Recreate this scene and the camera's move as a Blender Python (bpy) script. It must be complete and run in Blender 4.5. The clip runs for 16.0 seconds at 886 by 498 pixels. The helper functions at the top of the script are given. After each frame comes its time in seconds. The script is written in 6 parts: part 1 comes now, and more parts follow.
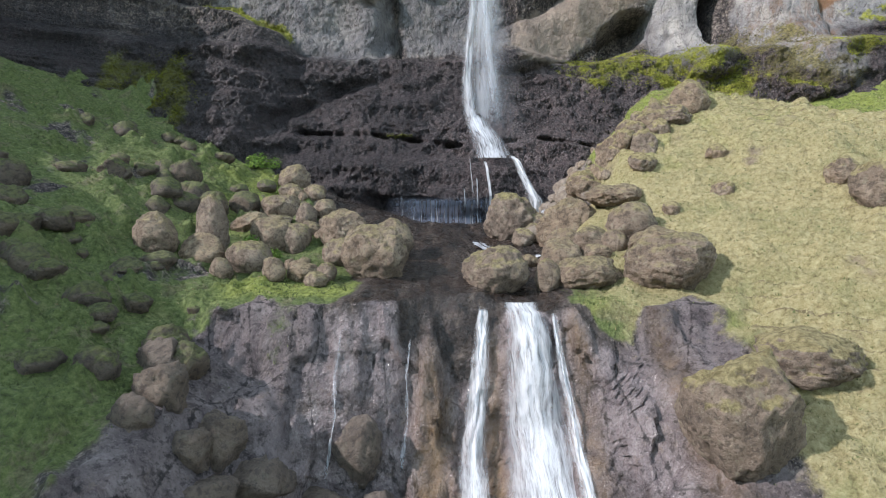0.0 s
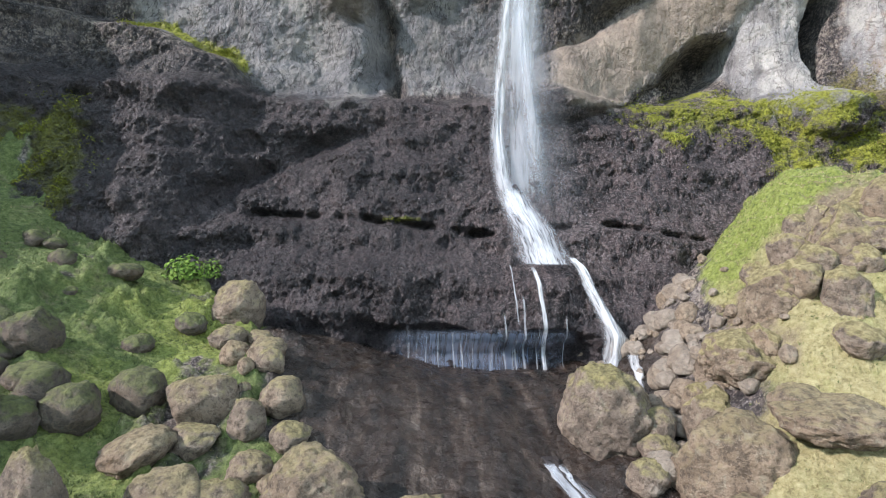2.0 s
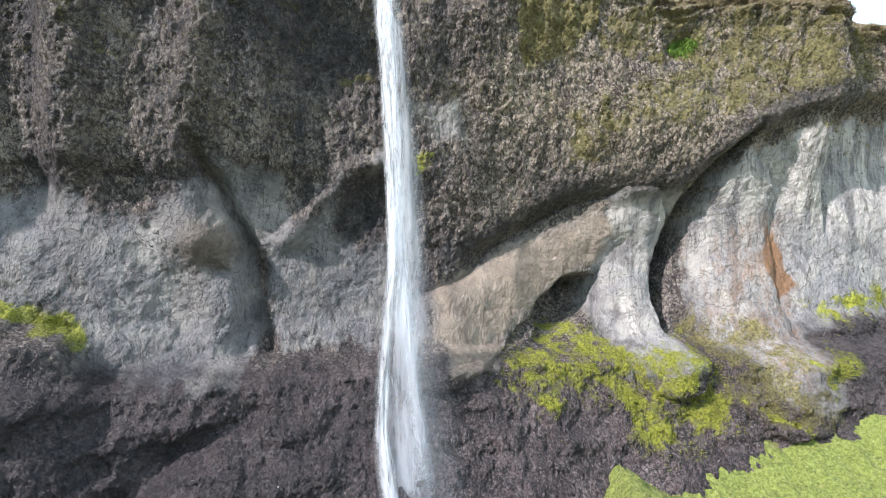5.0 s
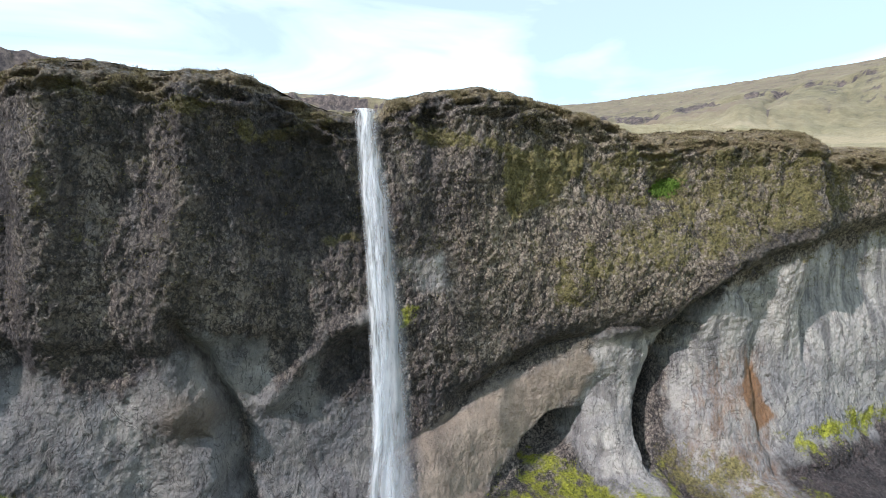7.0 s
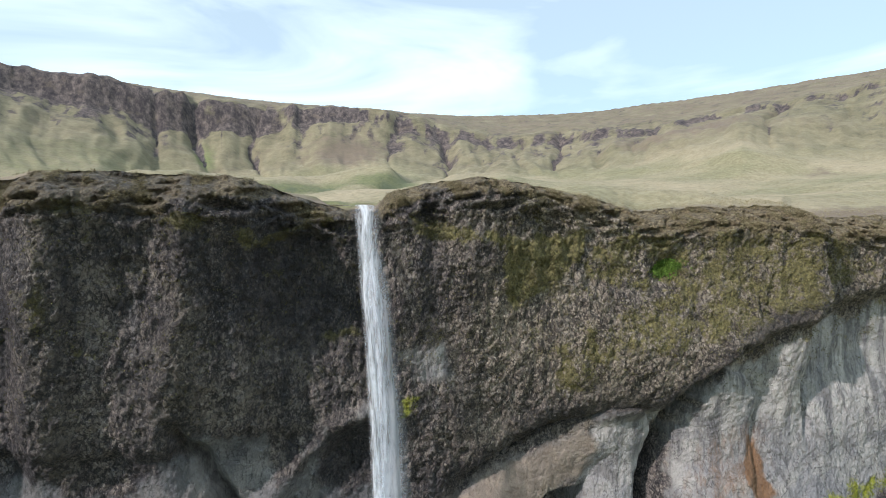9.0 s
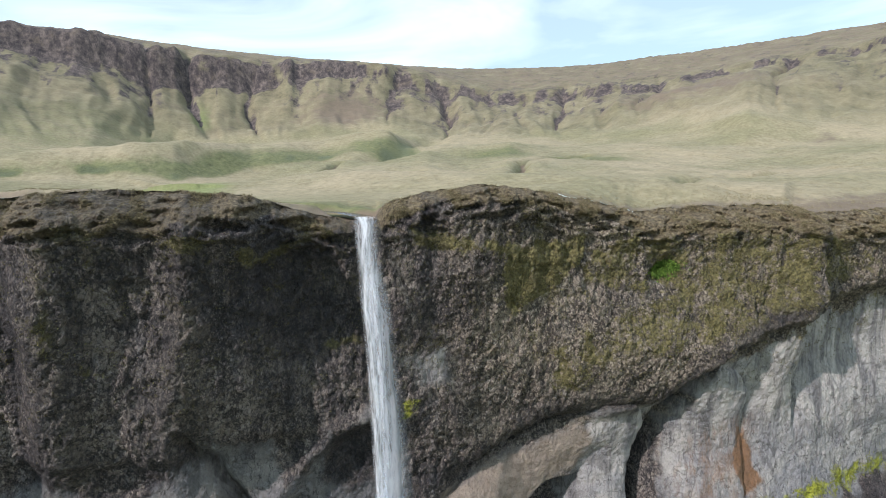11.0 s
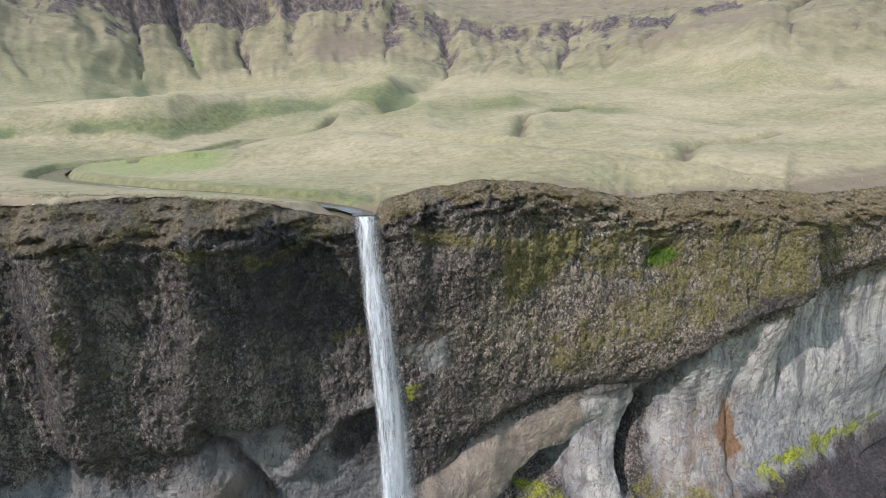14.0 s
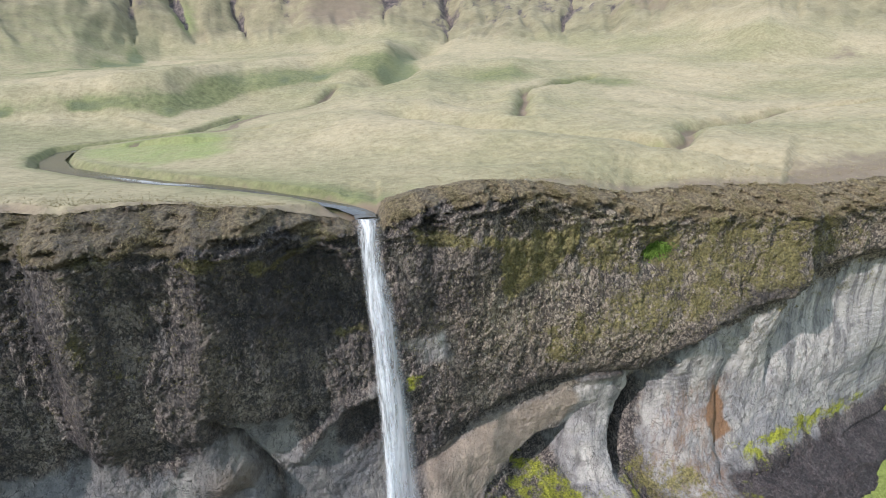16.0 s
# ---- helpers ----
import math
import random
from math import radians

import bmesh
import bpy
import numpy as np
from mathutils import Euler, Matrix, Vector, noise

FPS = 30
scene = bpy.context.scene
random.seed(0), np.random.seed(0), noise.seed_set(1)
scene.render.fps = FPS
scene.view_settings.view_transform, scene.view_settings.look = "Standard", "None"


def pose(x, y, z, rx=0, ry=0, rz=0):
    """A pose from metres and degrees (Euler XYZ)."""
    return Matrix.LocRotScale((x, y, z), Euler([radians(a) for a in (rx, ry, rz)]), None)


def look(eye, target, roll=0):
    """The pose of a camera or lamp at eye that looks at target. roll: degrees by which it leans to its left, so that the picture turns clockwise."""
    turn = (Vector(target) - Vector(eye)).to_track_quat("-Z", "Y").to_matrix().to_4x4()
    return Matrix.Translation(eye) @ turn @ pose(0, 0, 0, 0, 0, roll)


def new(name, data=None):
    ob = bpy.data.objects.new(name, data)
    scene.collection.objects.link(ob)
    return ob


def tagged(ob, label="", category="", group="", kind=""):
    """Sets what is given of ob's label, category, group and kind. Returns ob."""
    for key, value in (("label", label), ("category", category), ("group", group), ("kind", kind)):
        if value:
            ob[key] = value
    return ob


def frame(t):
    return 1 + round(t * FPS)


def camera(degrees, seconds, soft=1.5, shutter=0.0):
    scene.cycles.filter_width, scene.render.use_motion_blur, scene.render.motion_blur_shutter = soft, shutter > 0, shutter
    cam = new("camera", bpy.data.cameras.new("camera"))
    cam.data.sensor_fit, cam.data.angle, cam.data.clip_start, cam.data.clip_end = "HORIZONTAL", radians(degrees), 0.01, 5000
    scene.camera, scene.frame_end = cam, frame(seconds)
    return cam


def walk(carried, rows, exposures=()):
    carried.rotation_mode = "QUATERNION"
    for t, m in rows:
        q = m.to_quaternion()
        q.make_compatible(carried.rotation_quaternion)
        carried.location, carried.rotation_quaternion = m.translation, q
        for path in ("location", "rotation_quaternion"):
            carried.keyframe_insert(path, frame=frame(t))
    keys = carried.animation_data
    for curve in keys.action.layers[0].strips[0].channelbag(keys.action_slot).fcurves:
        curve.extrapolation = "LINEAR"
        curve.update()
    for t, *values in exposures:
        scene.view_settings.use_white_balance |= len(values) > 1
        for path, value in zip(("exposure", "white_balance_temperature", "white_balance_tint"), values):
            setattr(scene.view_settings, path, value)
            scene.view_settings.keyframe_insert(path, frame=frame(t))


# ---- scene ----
cam = camera(79.6, 16.0, soft=0.8)
METRES, EYE, TILT, LEAN, TURN = 45.0, 10.0, 0.0, 0.0, 0.0
ROWS = [
    (0.0, 0.0, 0.0, 0.0, -0.0, 0.0, 0.0),
    (0.5, -0.001, 0.0643, 0.0257, 0.47, 0.06, -0.1),
    (1.0, -0.0107, 0.1235, 0.054, 0.9, 0.14, -0.14),
    (1.5, -0.024, 0.1775, 0.0842, 0.64, 0.2, -0.18),
    (2.0, -0.038, 0.2237, 0.1211, -2.12, 0.25, -0.19),
    (2.5, -0.0494, 0.2393, 0.1673, -8.73, 0.17, -0.16),
    (3.0, -0.0563, 0.2423, 0.2148, -13.8, 0.09, 0.01),
    (3.5, -0.0586, 0.2425, 0.2625, -14.73, 0.07, 0.09),
    (4.0, -0.0579, 0.2429, 0.3091, -15.46, 0.07, 0.14),
    (4.5, -0.0555, 0.2439, 0.3563, -15.94, 0.1, 0.19),
    (5.0, -0.0556, 0.2444, 0.4042, -16.83, 0.09, 0.16),
    (7.5, -0.0577, 0.2468, 0.6039, -18.73, 0.11, 0.1),
    (8.0, -0.0573, 0.2472, 0.6278, -18.67, 0.12, 0.13),
    (8.5, -0.0571, 0.2477, 0.6525, -18.64, 0.06, 0.1),
    (9.0, -0.0566, 0.248, 0.6764, -18.6, -0.11, 0.14),
    (11.5, -0.0552, 0.2488, 0.7514, -18.56, -6.94, 0.27),
    (12.0, -0.0551, 0.2489, 0.7631, -18.56, -8.16, 0.29),
    (12.5, -0.0548, 0.249, 0.7748, -18.54, -9.37, 0.3),
    (13.0, -0.0547, 0.2491, 0.7866, -18.54, -10.52, 0.32),
    (13.5, -0.0546, 0.2492, 0.7983, -18.54, -11.65, 0.34),
    (14.0, -0.0545, 0.2493, 0.81, -18.55, -12.75, 0.38),
    (14.5, -0.0543, 0.2493, 0.8216, -18.55, -13.83, 0.41),
    (15.0, -0.0543, 0.2494, 0.8332, -18.55, -14.93, 0.43),
    (15.5, -0.0538, 0.2494, 0.845, -18.53, -16.03, 0.46),
    (16.0, -0.0541, 0.249, 0.8564, -18.53, -17.12, 0.47),
]
EXPOSURE = [(0.0, 0.13, 19.5), (1.5, 0.43, 19.5), (2.8, 0.66, 19.5), (3.5, 0.68, 19.5), (5.0, 0.76, 19.5), (7.3, 0.02, 18.5), (9.0, -0.1, 18.0), (12.0, -0.12, 19.5), (14.0, 0.02, 19.5), (16.0, 0.15, 19.5)]
walk(cam, [(t, pose(0, 0, EYE, TILT, LEAN, TURN) @ pose(METRES * x, METRES * y, METRES * z, 90 + pitch, roll, yaw)) for t, x, y, z, yaw, pitch, roll in ROWS],
     exposures=[(t, stops, 6350, tint) for t, stops, tint in EXPOSURE])

# ---- world, sun ----
SUN_FROM = Vector((-0.77, -0.32, 0.56)).normalized()
world = bpy.data.worlds.new("world")
scene.world = world
world.use_nodes = True
wt = world.node_tree
for nd in list(wt.nodes):
    wt.nodes.remove(nd)
w_out = wt.nodes.new("ShaderNodeOutputWorld")
w_bg = wt.nodes.new("ShaderNodeBackground")
w_sky = wt.nodes.new("ShaderNodeTexSky")
w_sky.sky_type = "NISHITA"
w_sky.sun_disc = False
w_sky.sun_elevation = math.asin(SUN_FROM.z)
w_sky.sun_rotation = math.atan2(SUN_FROM.x, SUN_FROM.y)
w_sky.dust_density = 0.6
w_sky.ozone_density = 0.3
w_co = wt.nodes.new("ShaderNodeTexCoord")
w_map = wt.nodes.new("ShaderNodeMapping")
w_map.inputs["Scale"].default_value = (1.6, 1.0, 5.5)
w_map.inputs["Rotation"].default_value = (0.0, radians(24), radians(15))
w_no = wt.nodes.new("ShaderNodeTexNoise")
w_no.inputs["Scale"].default_value = 1.35
w_no.inputs["Detail"].default_value = 7.0
w_no.inputs["Roughness"].default_value = 0.5
w_no.inputs["Distortion"].default_value = 0.7
w_ra = wt.nodes.new("ShaderNodeValToRGB")
w_ra.color_ramp.elements[0].position = 0.40
w_ra.color_ramp.elements[0].color = (0.46, 0.46, 0.46, 1)
w_ra.color_ramp.elements[1].position = 0.62
w_ra.color_ramp.elements[1].color = (0.95, 0.95, 0.95, 1)
w_mix = wt.nodes.new("ShaderNodeMixRGB")
w_mix.inputs[2].default_value = (9.0, 11.1, 12.0, 1)
wt.links.new(w_co.outputs["Generated"], w_map.inputs["Vector"])
wt.links.new(w_map.outputs[0], w_no.inputs["Vector"])
wt.links.new(w_no.outputs["Fac"], w_ra.inputs[0])
wt.links.new(w_ra.outputs[0], w_mix.inputs[0])
w_air = wt.nodes.new("ShaderNodeMixRGB")
w_air.blend_type = "MULTIPLY"
w_air.inputs[0].default_value = 1.0
w_air.inputs[2].default_value = (0.62, 1.04, 0.98, 1)
wt.links.new(w_sky.outputs[0], w_air.inputs[1])
wt.links.new(w_air.outputs[0], w_mix.inputs[1])
wt.links.new(w_mix.outputs[0], w_bg.inputs["Color"])
w_bg.inputs["Strength"].default_value = 0.135
wt.links.new(w_bg.outputs[0], w_out.inputs["Surface"])
sun_data = bpy.data.lights.new("sun", "SUN")
sun_data.energy = 5.0
sun_data.angle = radians(0.6)
sun_data.color = (1.0, 0.955, 0.895)
sun = new("sun", sun_data)
sun.matrix_world = look(SUN_FROM * 300, (0, 0, 0))

# ---- noise and terrain maths ----
rng = np.random.RandomState(7)
PERM = np.concatenate([rng.permutation(256)] * 3)
GRAD = rng.normal(size=(256, 3))
GRAD /= np.linalg.norm(GRAD, axis=1)[:, None]


def perlin(x, y, z):
    x, y, z = np.broadcast_arrays(x, y, z)
    xi, yi, zi = np.floor(x), np.floor(y), np.floor(z)
    xf, yf, zf = x - xi, y - yi, z - zi
    xi, yi, zi = (v.astype(np.int64) & 255 for v in (xi, yi, zi))
    u, v, w = (f * f * f * (f * (f * 6 - 15) + 10) for f in (xf, yf, zf))
    total = 0.0
    for a in (0, 1):
        for b in (0, 1):
            for c in (0, 1):
                g = GRAD[PERM[PERM[PERM[xi + a] + yi + b] + zi + c]]
                d = g[..., 0] * (xf - a) + g[..., 1] * (yf - b) + g[..., 2] * (zf - c)
                total = total + d * (u if a else 1 - u) * (v if b else 1 - v) * (w if c else 1 - w)
    return total * 1.5


def fbm(x, y, z, octaves=5, gain=0.5, ridged=False):
    total, amp, size = 0.0, 1.0, 0.0
    for k in range(octaves):
        n = perlin(x * 2.03 ** k + 17.3 * k, y * 2.03 ** k + 5.1 * k, z * 2.03 ** k + 9.7 * k)
        total = total + amp * ((1 - 2 * np.abs(n)) if ridged else n)
        size += amp
        amp *= gain
    return total / size


def cells(x, z, seed=0):
    """Distance to the nearest and second nearest of scattered points, about one in each unit square, and the cell's own random value."""
    xi, zi = np.floor(x), np.floor(z)
    d1, d2, own = np.full(x.shape, 9.0), np.full(x.shape, 9.0), np.zeros(x.shape)
    for a in (-1, 0, 1):
        for b in (-1, 0, 1):
            cx, cz = (xi + a).astype(np.int64) & 255, (zi + b).astype(np.int64) & 255
            h1 = PERM[PERM[cx + seed] + cz] / 255.0
            h2 = PERM[PERM[cx + 91 + seed] + cz] / 255.0
            d = np.hypot(xi + a + h1 - x, zi + b + h2 - z)
            near = d < d1
            d2 = np.where(near, d1, np.minimum(d2, d))
            own = np.where(near, h1, own)
            d1 = np.where(near, d, d1)
    return d1, d2, own


def sstep(a, b, x):
    t = np.clip((x - a) / (b - a), 0, 1)
    return t * t * (3 - 2 * t)


def bump(x, z, cx, cz, rx, rz, turn=0.0):
    c, s = math.cos(radians(turn)), math.sin(radians(turn))
    dx, dz = x - cx, z - cz
    return np.exp(-((dx * c + dz * s) / rx) ** 2 - ((dz * c - dx * s) / rz) ** 2)


def inside(x, z, outline):
    """Signed distance to a closed outline, positive inside."""
    pts = np.array(outline, float)
    dist = np.full(x.shape, 1e9)
    odd = np.zeros(x.shape, bool)
    for (ax, az), (bx, bz) in zip(pts, np.roll(pts, -1, 0)):
        ex, ez = bx - ax, bz - az
        k = np.clip(((x - ax) * ex + (z - az) * ez) / (ex * ex + ez * ez + 1e-9), 0, 1)
        dist = np.minimum(dist, np.hypot(x - ax - k * ex, z - az - k * ez))
        if ez != 0:
            odd ^= ((az > z) != (bz > z)) & (x < ex * (z - az) / ez + ax)
    return np.where(odd, dist, -dist)


def along(x, z, line):
    """Distance to an open line."""
    pts = np.array(line, float)
    dist = np.full(x.shape, 1e9)
    for (ax, az), (bx, bz) in zip(pts[:-1], pts[1:]):
        ex, ez = bx - ax, bz - az
        k = np.clip(((x - ax) * ex + (z - az) * ez) / (ex * ex + ez * ez + 1e-9), 0, 1)
        dist = np.minimum(dist, np.hypot(x - ax - k * ex, z - az - k * ez))
    return dist


def smax(a, b, k):
    h = np.clip(0.5 + 0.5 * (a - b) / k, 0, 1)
    return b + (a - b) * h + k * h * (1 - h)


# outlines of the kinds of rock and growth on the cliff, as (x, z)
TUFF_LEFT = [(-16, 30.5), (-11.9, 30.9), (-10.1, 30.2), (-8.4, 30.0), (-6.6, 31.6), (-5.4, 31.6), (-4.0, 29.3), (-3.6, 27.2), (-3.2, 24.1), (-4.7, 22.7), (-6.6, 22.7), (-9.3, 23.4), (-11.1, 24.7), (-12.0, 25.9), (-16, 26.5)]
TUFF_MIDDLE = [(-6.0, 32.5), (-2.5, 32.1), (-2.0, 29.4), (0.2, 31.4), (2.8, 32.6), (4.0, 30.0), (4.4, 24.0), (3.1, 23.4), (0.8, 23.6), (-0.9, 23.9), (-2.5, 23.5), (-3.0, 25.0), (-3.1, 28.0)]
DARK_MIDDLE = [(0.0, 31.2), (2.8, 32.5), (3.0, 28.9), (1.4, 28.2), (-0.1, 28.8)]
ARM = [(4.8, 26.0), (5.8, 26.4), (8.3, 27.7), (11.0, 29.0), (13.8, 30.3), (15.1, 29.5), (14.5, 27.6), (12.4, 26.7), (10.8, 25.2), (9.0, 23.5), (7.4, 22.4), (5.2, 22.2), (4.6, 23.7)]
CAVE = [(11.0, 23.4), (11.0, 25.3), (12.7, 26.7), (14.6, 26.8), (14.5, 25.1), (13.6, 24.0)]
PILLAR = [(14.2, 26.7), (14.2, 29.5), (15.0, 31.3), (19.4, 31.4), (18.0, 27.3), (17.7, 24.0), (18.0, 21.7), (14.7, 21.6), (14.3, 24.5)]
TUFF_RIGHT = [(19.6, 25.7), (20.0, 30.0), (22.0, 33.6), (26.2, 35.4), (34.0, 36.5), (45.0, 37.5), (45.0, 25.5), (33.9, 24.5), (27.9, 24.6), (25.4, 23.4), (24.1, 19.6), (21.2, 21.0), (20.0, 23.5)]
SLOT = [(22.0, 34.2), (20.9, 32.8), (20.0, 31.0), (19.4, 29.3), (18.4, 27.2), (18.0, 25.2), (17.9, 23.9)]
CRACK_LEFT = [(-6.2, 32.5), (-5.0, 31.2), (-4.0, 28.8), (-3.5, 27.2), (-3.6, 25.1), (-3.1, 23.4)]
RIDGE_MIDDLE = [(-2.3, 28.8), (-0.9, 30.5), (1.3, 32.2), (2.9, 32.6)]
MOSS_SHELF = [(7.2, 22.2), (9.9, 23.4), (12.2, 24.5), (13.8, 24.0), (15.4, 23.3), (17.4, 23.4), (19.0, 23.6), (19.4, 21.8), (19.6, 19.6), (17.7, 18.6), (14.9, 18.0), (13.7, 18.8), (13.2, 20.3), (11.2, 21.1), (9.9, 19.8), (8.1, 21.1)]
MOSS_RIGHT = [(25.6, 25.1), (28.6, 25.8), (40, 26.4), (40, 24.7), (29.0, 24.3), (27.3, 24.0), (26.0, 23.8)]
DARK_RIGHT = [(22.2, 21.0), (25.7, 24.4), (29.4, 24.1), (42, 24.5), (42, 14), (26.4, 15.0), (22.0, 17.0)]
OLIVE_BAND = [(3.0, 42.1), (4.4, 41.6), (6.7, 41.5), (9.1, 41.1), (13.8, 41.3), (13.4, 39.5), (11.7, 38.6), (9.1, 37.0), (8.5, 40.4), (4.4, 41.0)]
OLIVE_NICHE = [(14.5, 40.7), (17.4, 41.9), (20.0, 40.7), (20.0, 38.2), (15.9, 37.9), (12.4, 39.2)]
OLIVE_RIGHT = [(21.3, 42.5), (31.6, 41.1), (32.6, 36.8), (27.8, 36.2), (21.2, 35.2), (12.1, 33.4), (11.1, 35.2), (15.3, 37.3), (19.0, 39.0)]
OLIVE_LEFT = [(-3.7, 40.7), (-2.2, 41.2), (-1.3, 41.7), (0.0, 42.4), (1.0, 42.1), (0.5, 41.5), (-2.2, 40.7), (-3.4, 40.3)]
ROOF_X = [4.2, 5.2, 8.1, 10.0, 12.5, 14.6, 18.3, 19.7, 22.0, 25.3, 27.9, 34.0, 45.0]
ROOF_Z = [26.4, 27.5, 28.5, 29.7, 30.7, 31.1, 31.2, 32.9, 34.6, 36.0, 36.5, 37.5, 39.0]
TOP_X = [-60, -12.2, -9.4, -5.0, -2.9, -1.3, 0.2, 1.3, 2.6, 3.1, 5.1, 7.8, 10.0, 12.7, 15.5, 17.4, 21.4, 25.8, 30.0, 34.1, 50]
TOP_Z = [43.5, 43.4, 43.7, 43.6, 43.4, 42.9, 42.5, 42.25, 42.25, 43.1, 43.6, 44.0, 43.8, 43.4, 42.9, 42.5, 42.8, 42.8, 42.3, 42.4, 43.2]
FACE_Z = [-4, 10, 12.6, 13.4, 14.9, 16.3, 18, 19.5, 21, 22.4, 23.4, 25, 28, 31, 35, 40, 45]
FACE_Y = [27.5, 28.8, 29.0, 29.3, 30.7, 31.6, 33.0, 33.9, 34.7, 35.6, 37.4, 38.0, 37.9, 37.2, 36.6, 36.2, 36.2]


def cliff_top(x):
    return np.interp(x, TOP_X, TOP_Z)


def cliff_form(x, z):
    """The large shape of the cliff: how far off (y) its face stands at x, z."""
    wx = x + 0.5 * fbm(x * 0.35, 3.1, z * 0.35, 3)
    wz = z + 0.5 * fbm(x * 0.35, 8.7, z * 0.35, 3)
    y = np.interp(wz, FACE_Z, FACE_Y)
    y = y - 3.3 * sstep(12, 30, wx) - 1.6 * bump(wx, wz, 26, 23, 7, 4)
    y = y + 1.5 * sstep(34, 46, wx)
    y = y - 0.45 * np.clip(-17.5 - wx, 0, 14)
    # upper basalt hangs out over the pale tuff on the right
    roof = np.interp(wx, ROOF_X, ROOF_Z)
    over = sstep(5.0, 9.0, wx)
    y = y - 1.5 * bump(wx, wz, 19, 34.5, 8, 3.2) * over
    y = y + over * 0.95 * sstep(roof + 0.5, roof - 0.7, wz) * sstep(roof - 9, roof - 3, wz)
    y = y - over * 0.2 * np.exp(-((wz - roof - 0.9) / 0.8) ** 2)
    # arm of tan rock, cave, pillar, slot
    d_arm = along(wx, wz, [(4.6, 23.6), (7.7, 25.0), (10.6, 27.0), (13.8, 28.6), (16.0, 29.4)])
    d_pil = along(wx, wz, [(16.6, 29.6), (16.3, 26.0), (16.7, 22.5)])
    limb = np.maximum(np.sqrt(np.clip(1 - (d_arm / 2.15) ** 2, 0, 1)), np.sqrt(np.clip(1 - (d_pil / 1.9) ** 2, 0, 1)))
    y = y - 1.5 * limb
    y = y + 1.9 * sstep(-0.25, 0.5, inside(wx, wz, CAVE))
    d_slot = along(wx, wz, SLOT)
    y = y + 2.9 * np.exp(-(d_slot / 0.46) ** 4)
    d_rp = along(wx, wz, [(22.3, 31), (22.0, 26), (22.0, 21)])
    y = y - 0.8 * np.sqrt(np.clip(1 - (d_rp / 2.3) ** 2, 0, 1))
    # left: bulge of tuff, its column, crack and the middle ridge
    y = y - 1.15 * bump(wx, wz, -6.2, 28.6, 1.35, 1.15) - 0.45 * bump(wx, wz, -6.6, 30.2, 1.6, 1.2) - 0.95 * bump(wx, wz, -5.3, 25.3, 1.35, 2.3)
    y = y + 0.9 * bump(wx, wz, -4.1, 26.4, 0.5, 2.0) + 0.5 * bump(wx, wz, -5.2, 27.3, 0.5, 0.35, -20)
    y = y + 0.9 * np.exp(-(along(wx, wz, CRACK_LEFT) / 0.32) ** 2)
    y = y - 0.9 * sstep(-5, -10, wx) * sstep(31, 27, wz) * sstep(21, 24, wz)
    y = y - 0.6 * np.exp(-(along(wx, wz, RIDGE_MIDDLE) / 0.55) ** 2)
    y = y + 0.2 * sstep(0.0, 0.8, inside(wx, wz, DARK_MIDDLE))
    y = y + 0.4 * sstep(32.2, 31.4, wz) * sstep(28, 31, wz) * sstep(6, 3, wx)
    # dark mass at the left foot with its mossy ledge
    ledge = np.interp(wx, [-22, -14.0, -11.0, -8.5], [27.3, 26.2, 25.0, 22.0])
    y = y - 2.4 * sstep(-8.2, -12.5, wx) * sstep(ledge + 0.15, ledge - 0.9, wz) * sstep(12, 18, wz)
    # buttresses and the hollow beside the fall in the upper basalt
    up = sstep(27.5, 35, wz)
    for edge, proud in ((-11.0 + 0.05 * (wz - 38), 1.5), (-6.0 + 0.14 * (wz - 38), 1.3), (7.0, 0.5), (14.3, 0.5)):
        d = wx - edge
        y = y - up * proud * sstep(-2.4, 1.0, d + 0.5 * fbm(x * 0.5, 1.7, z * 0.25, 3)) * np.exp(-np.clip(d, 0, 20) / 3.6)
    y = y + up * (1.1 * sstep(-11.3, -12.6, wx) * sstep(-30, -16, wx) + 1.2 * bump(wx, wz, -0.6, 38.5, 2.3, 5.0))
    y = y - up * 0.9 * bump(wx, wz, 8.5, 41.5, 4.5, 4.0) - 0.6 * bump(wx, wz, -6, 41.6, 5, 1.2)
    y = y + 0.9 * bump(wx, wz, 18.4, 39.3, 0.9, 0.8) + up * (1.6 * np.exp(-((wx - 28.15) / 0.3) ** 2) + 1.1 * sstep(27.8, 28.4, wx) * sstep(41, 33, wx) - 0.5 * bump(wx, 0, 26.6, 0, 1.2, 1))
    # slanting hollow in the dark rock at the left foot, and a bulge under it
    d_h = along(wx, wz, [(-10.2, 17.6), (-8.8, 18.8), (-6.6, 20.2), (-4.0, 21.1)])
    y = y + 0.9 * np.exp(-(d_h / 0.55) ** 2) - 0.7 * bump(wx, wz, -4.5, 18.8, 3.2, 1.5) - 0.5 * bump(wx, wz, -8.0, 21.6, 1.6, 0.9, 35)
    y = y - 0.9 * bump(wx, wz, -3.5, 14.6, 4.5, 1.0)
    # bedding crack and holes above the lower step, and the wet hollow at its foot
    zc = np.interp(x, [-9.2, -4.6, -1.0, 1.0, 5.7, 9.6], [17.0, 16.8, 16.4, 16.1, 16.6, 15.9])
    zc = zc + 0.12 * fbm(x * 1.3, 2.0, 0.0, 3)
    y = y + (0.12 + 0.75 * sstep(-0.15, 0.3, fbm(x * 0.7, 1.0, 0.0, 3))) * np.exp(-((z - zc) / 0.13) ** 2) * sstep(-10, -8, x) * sstep(10.5, 9, x)
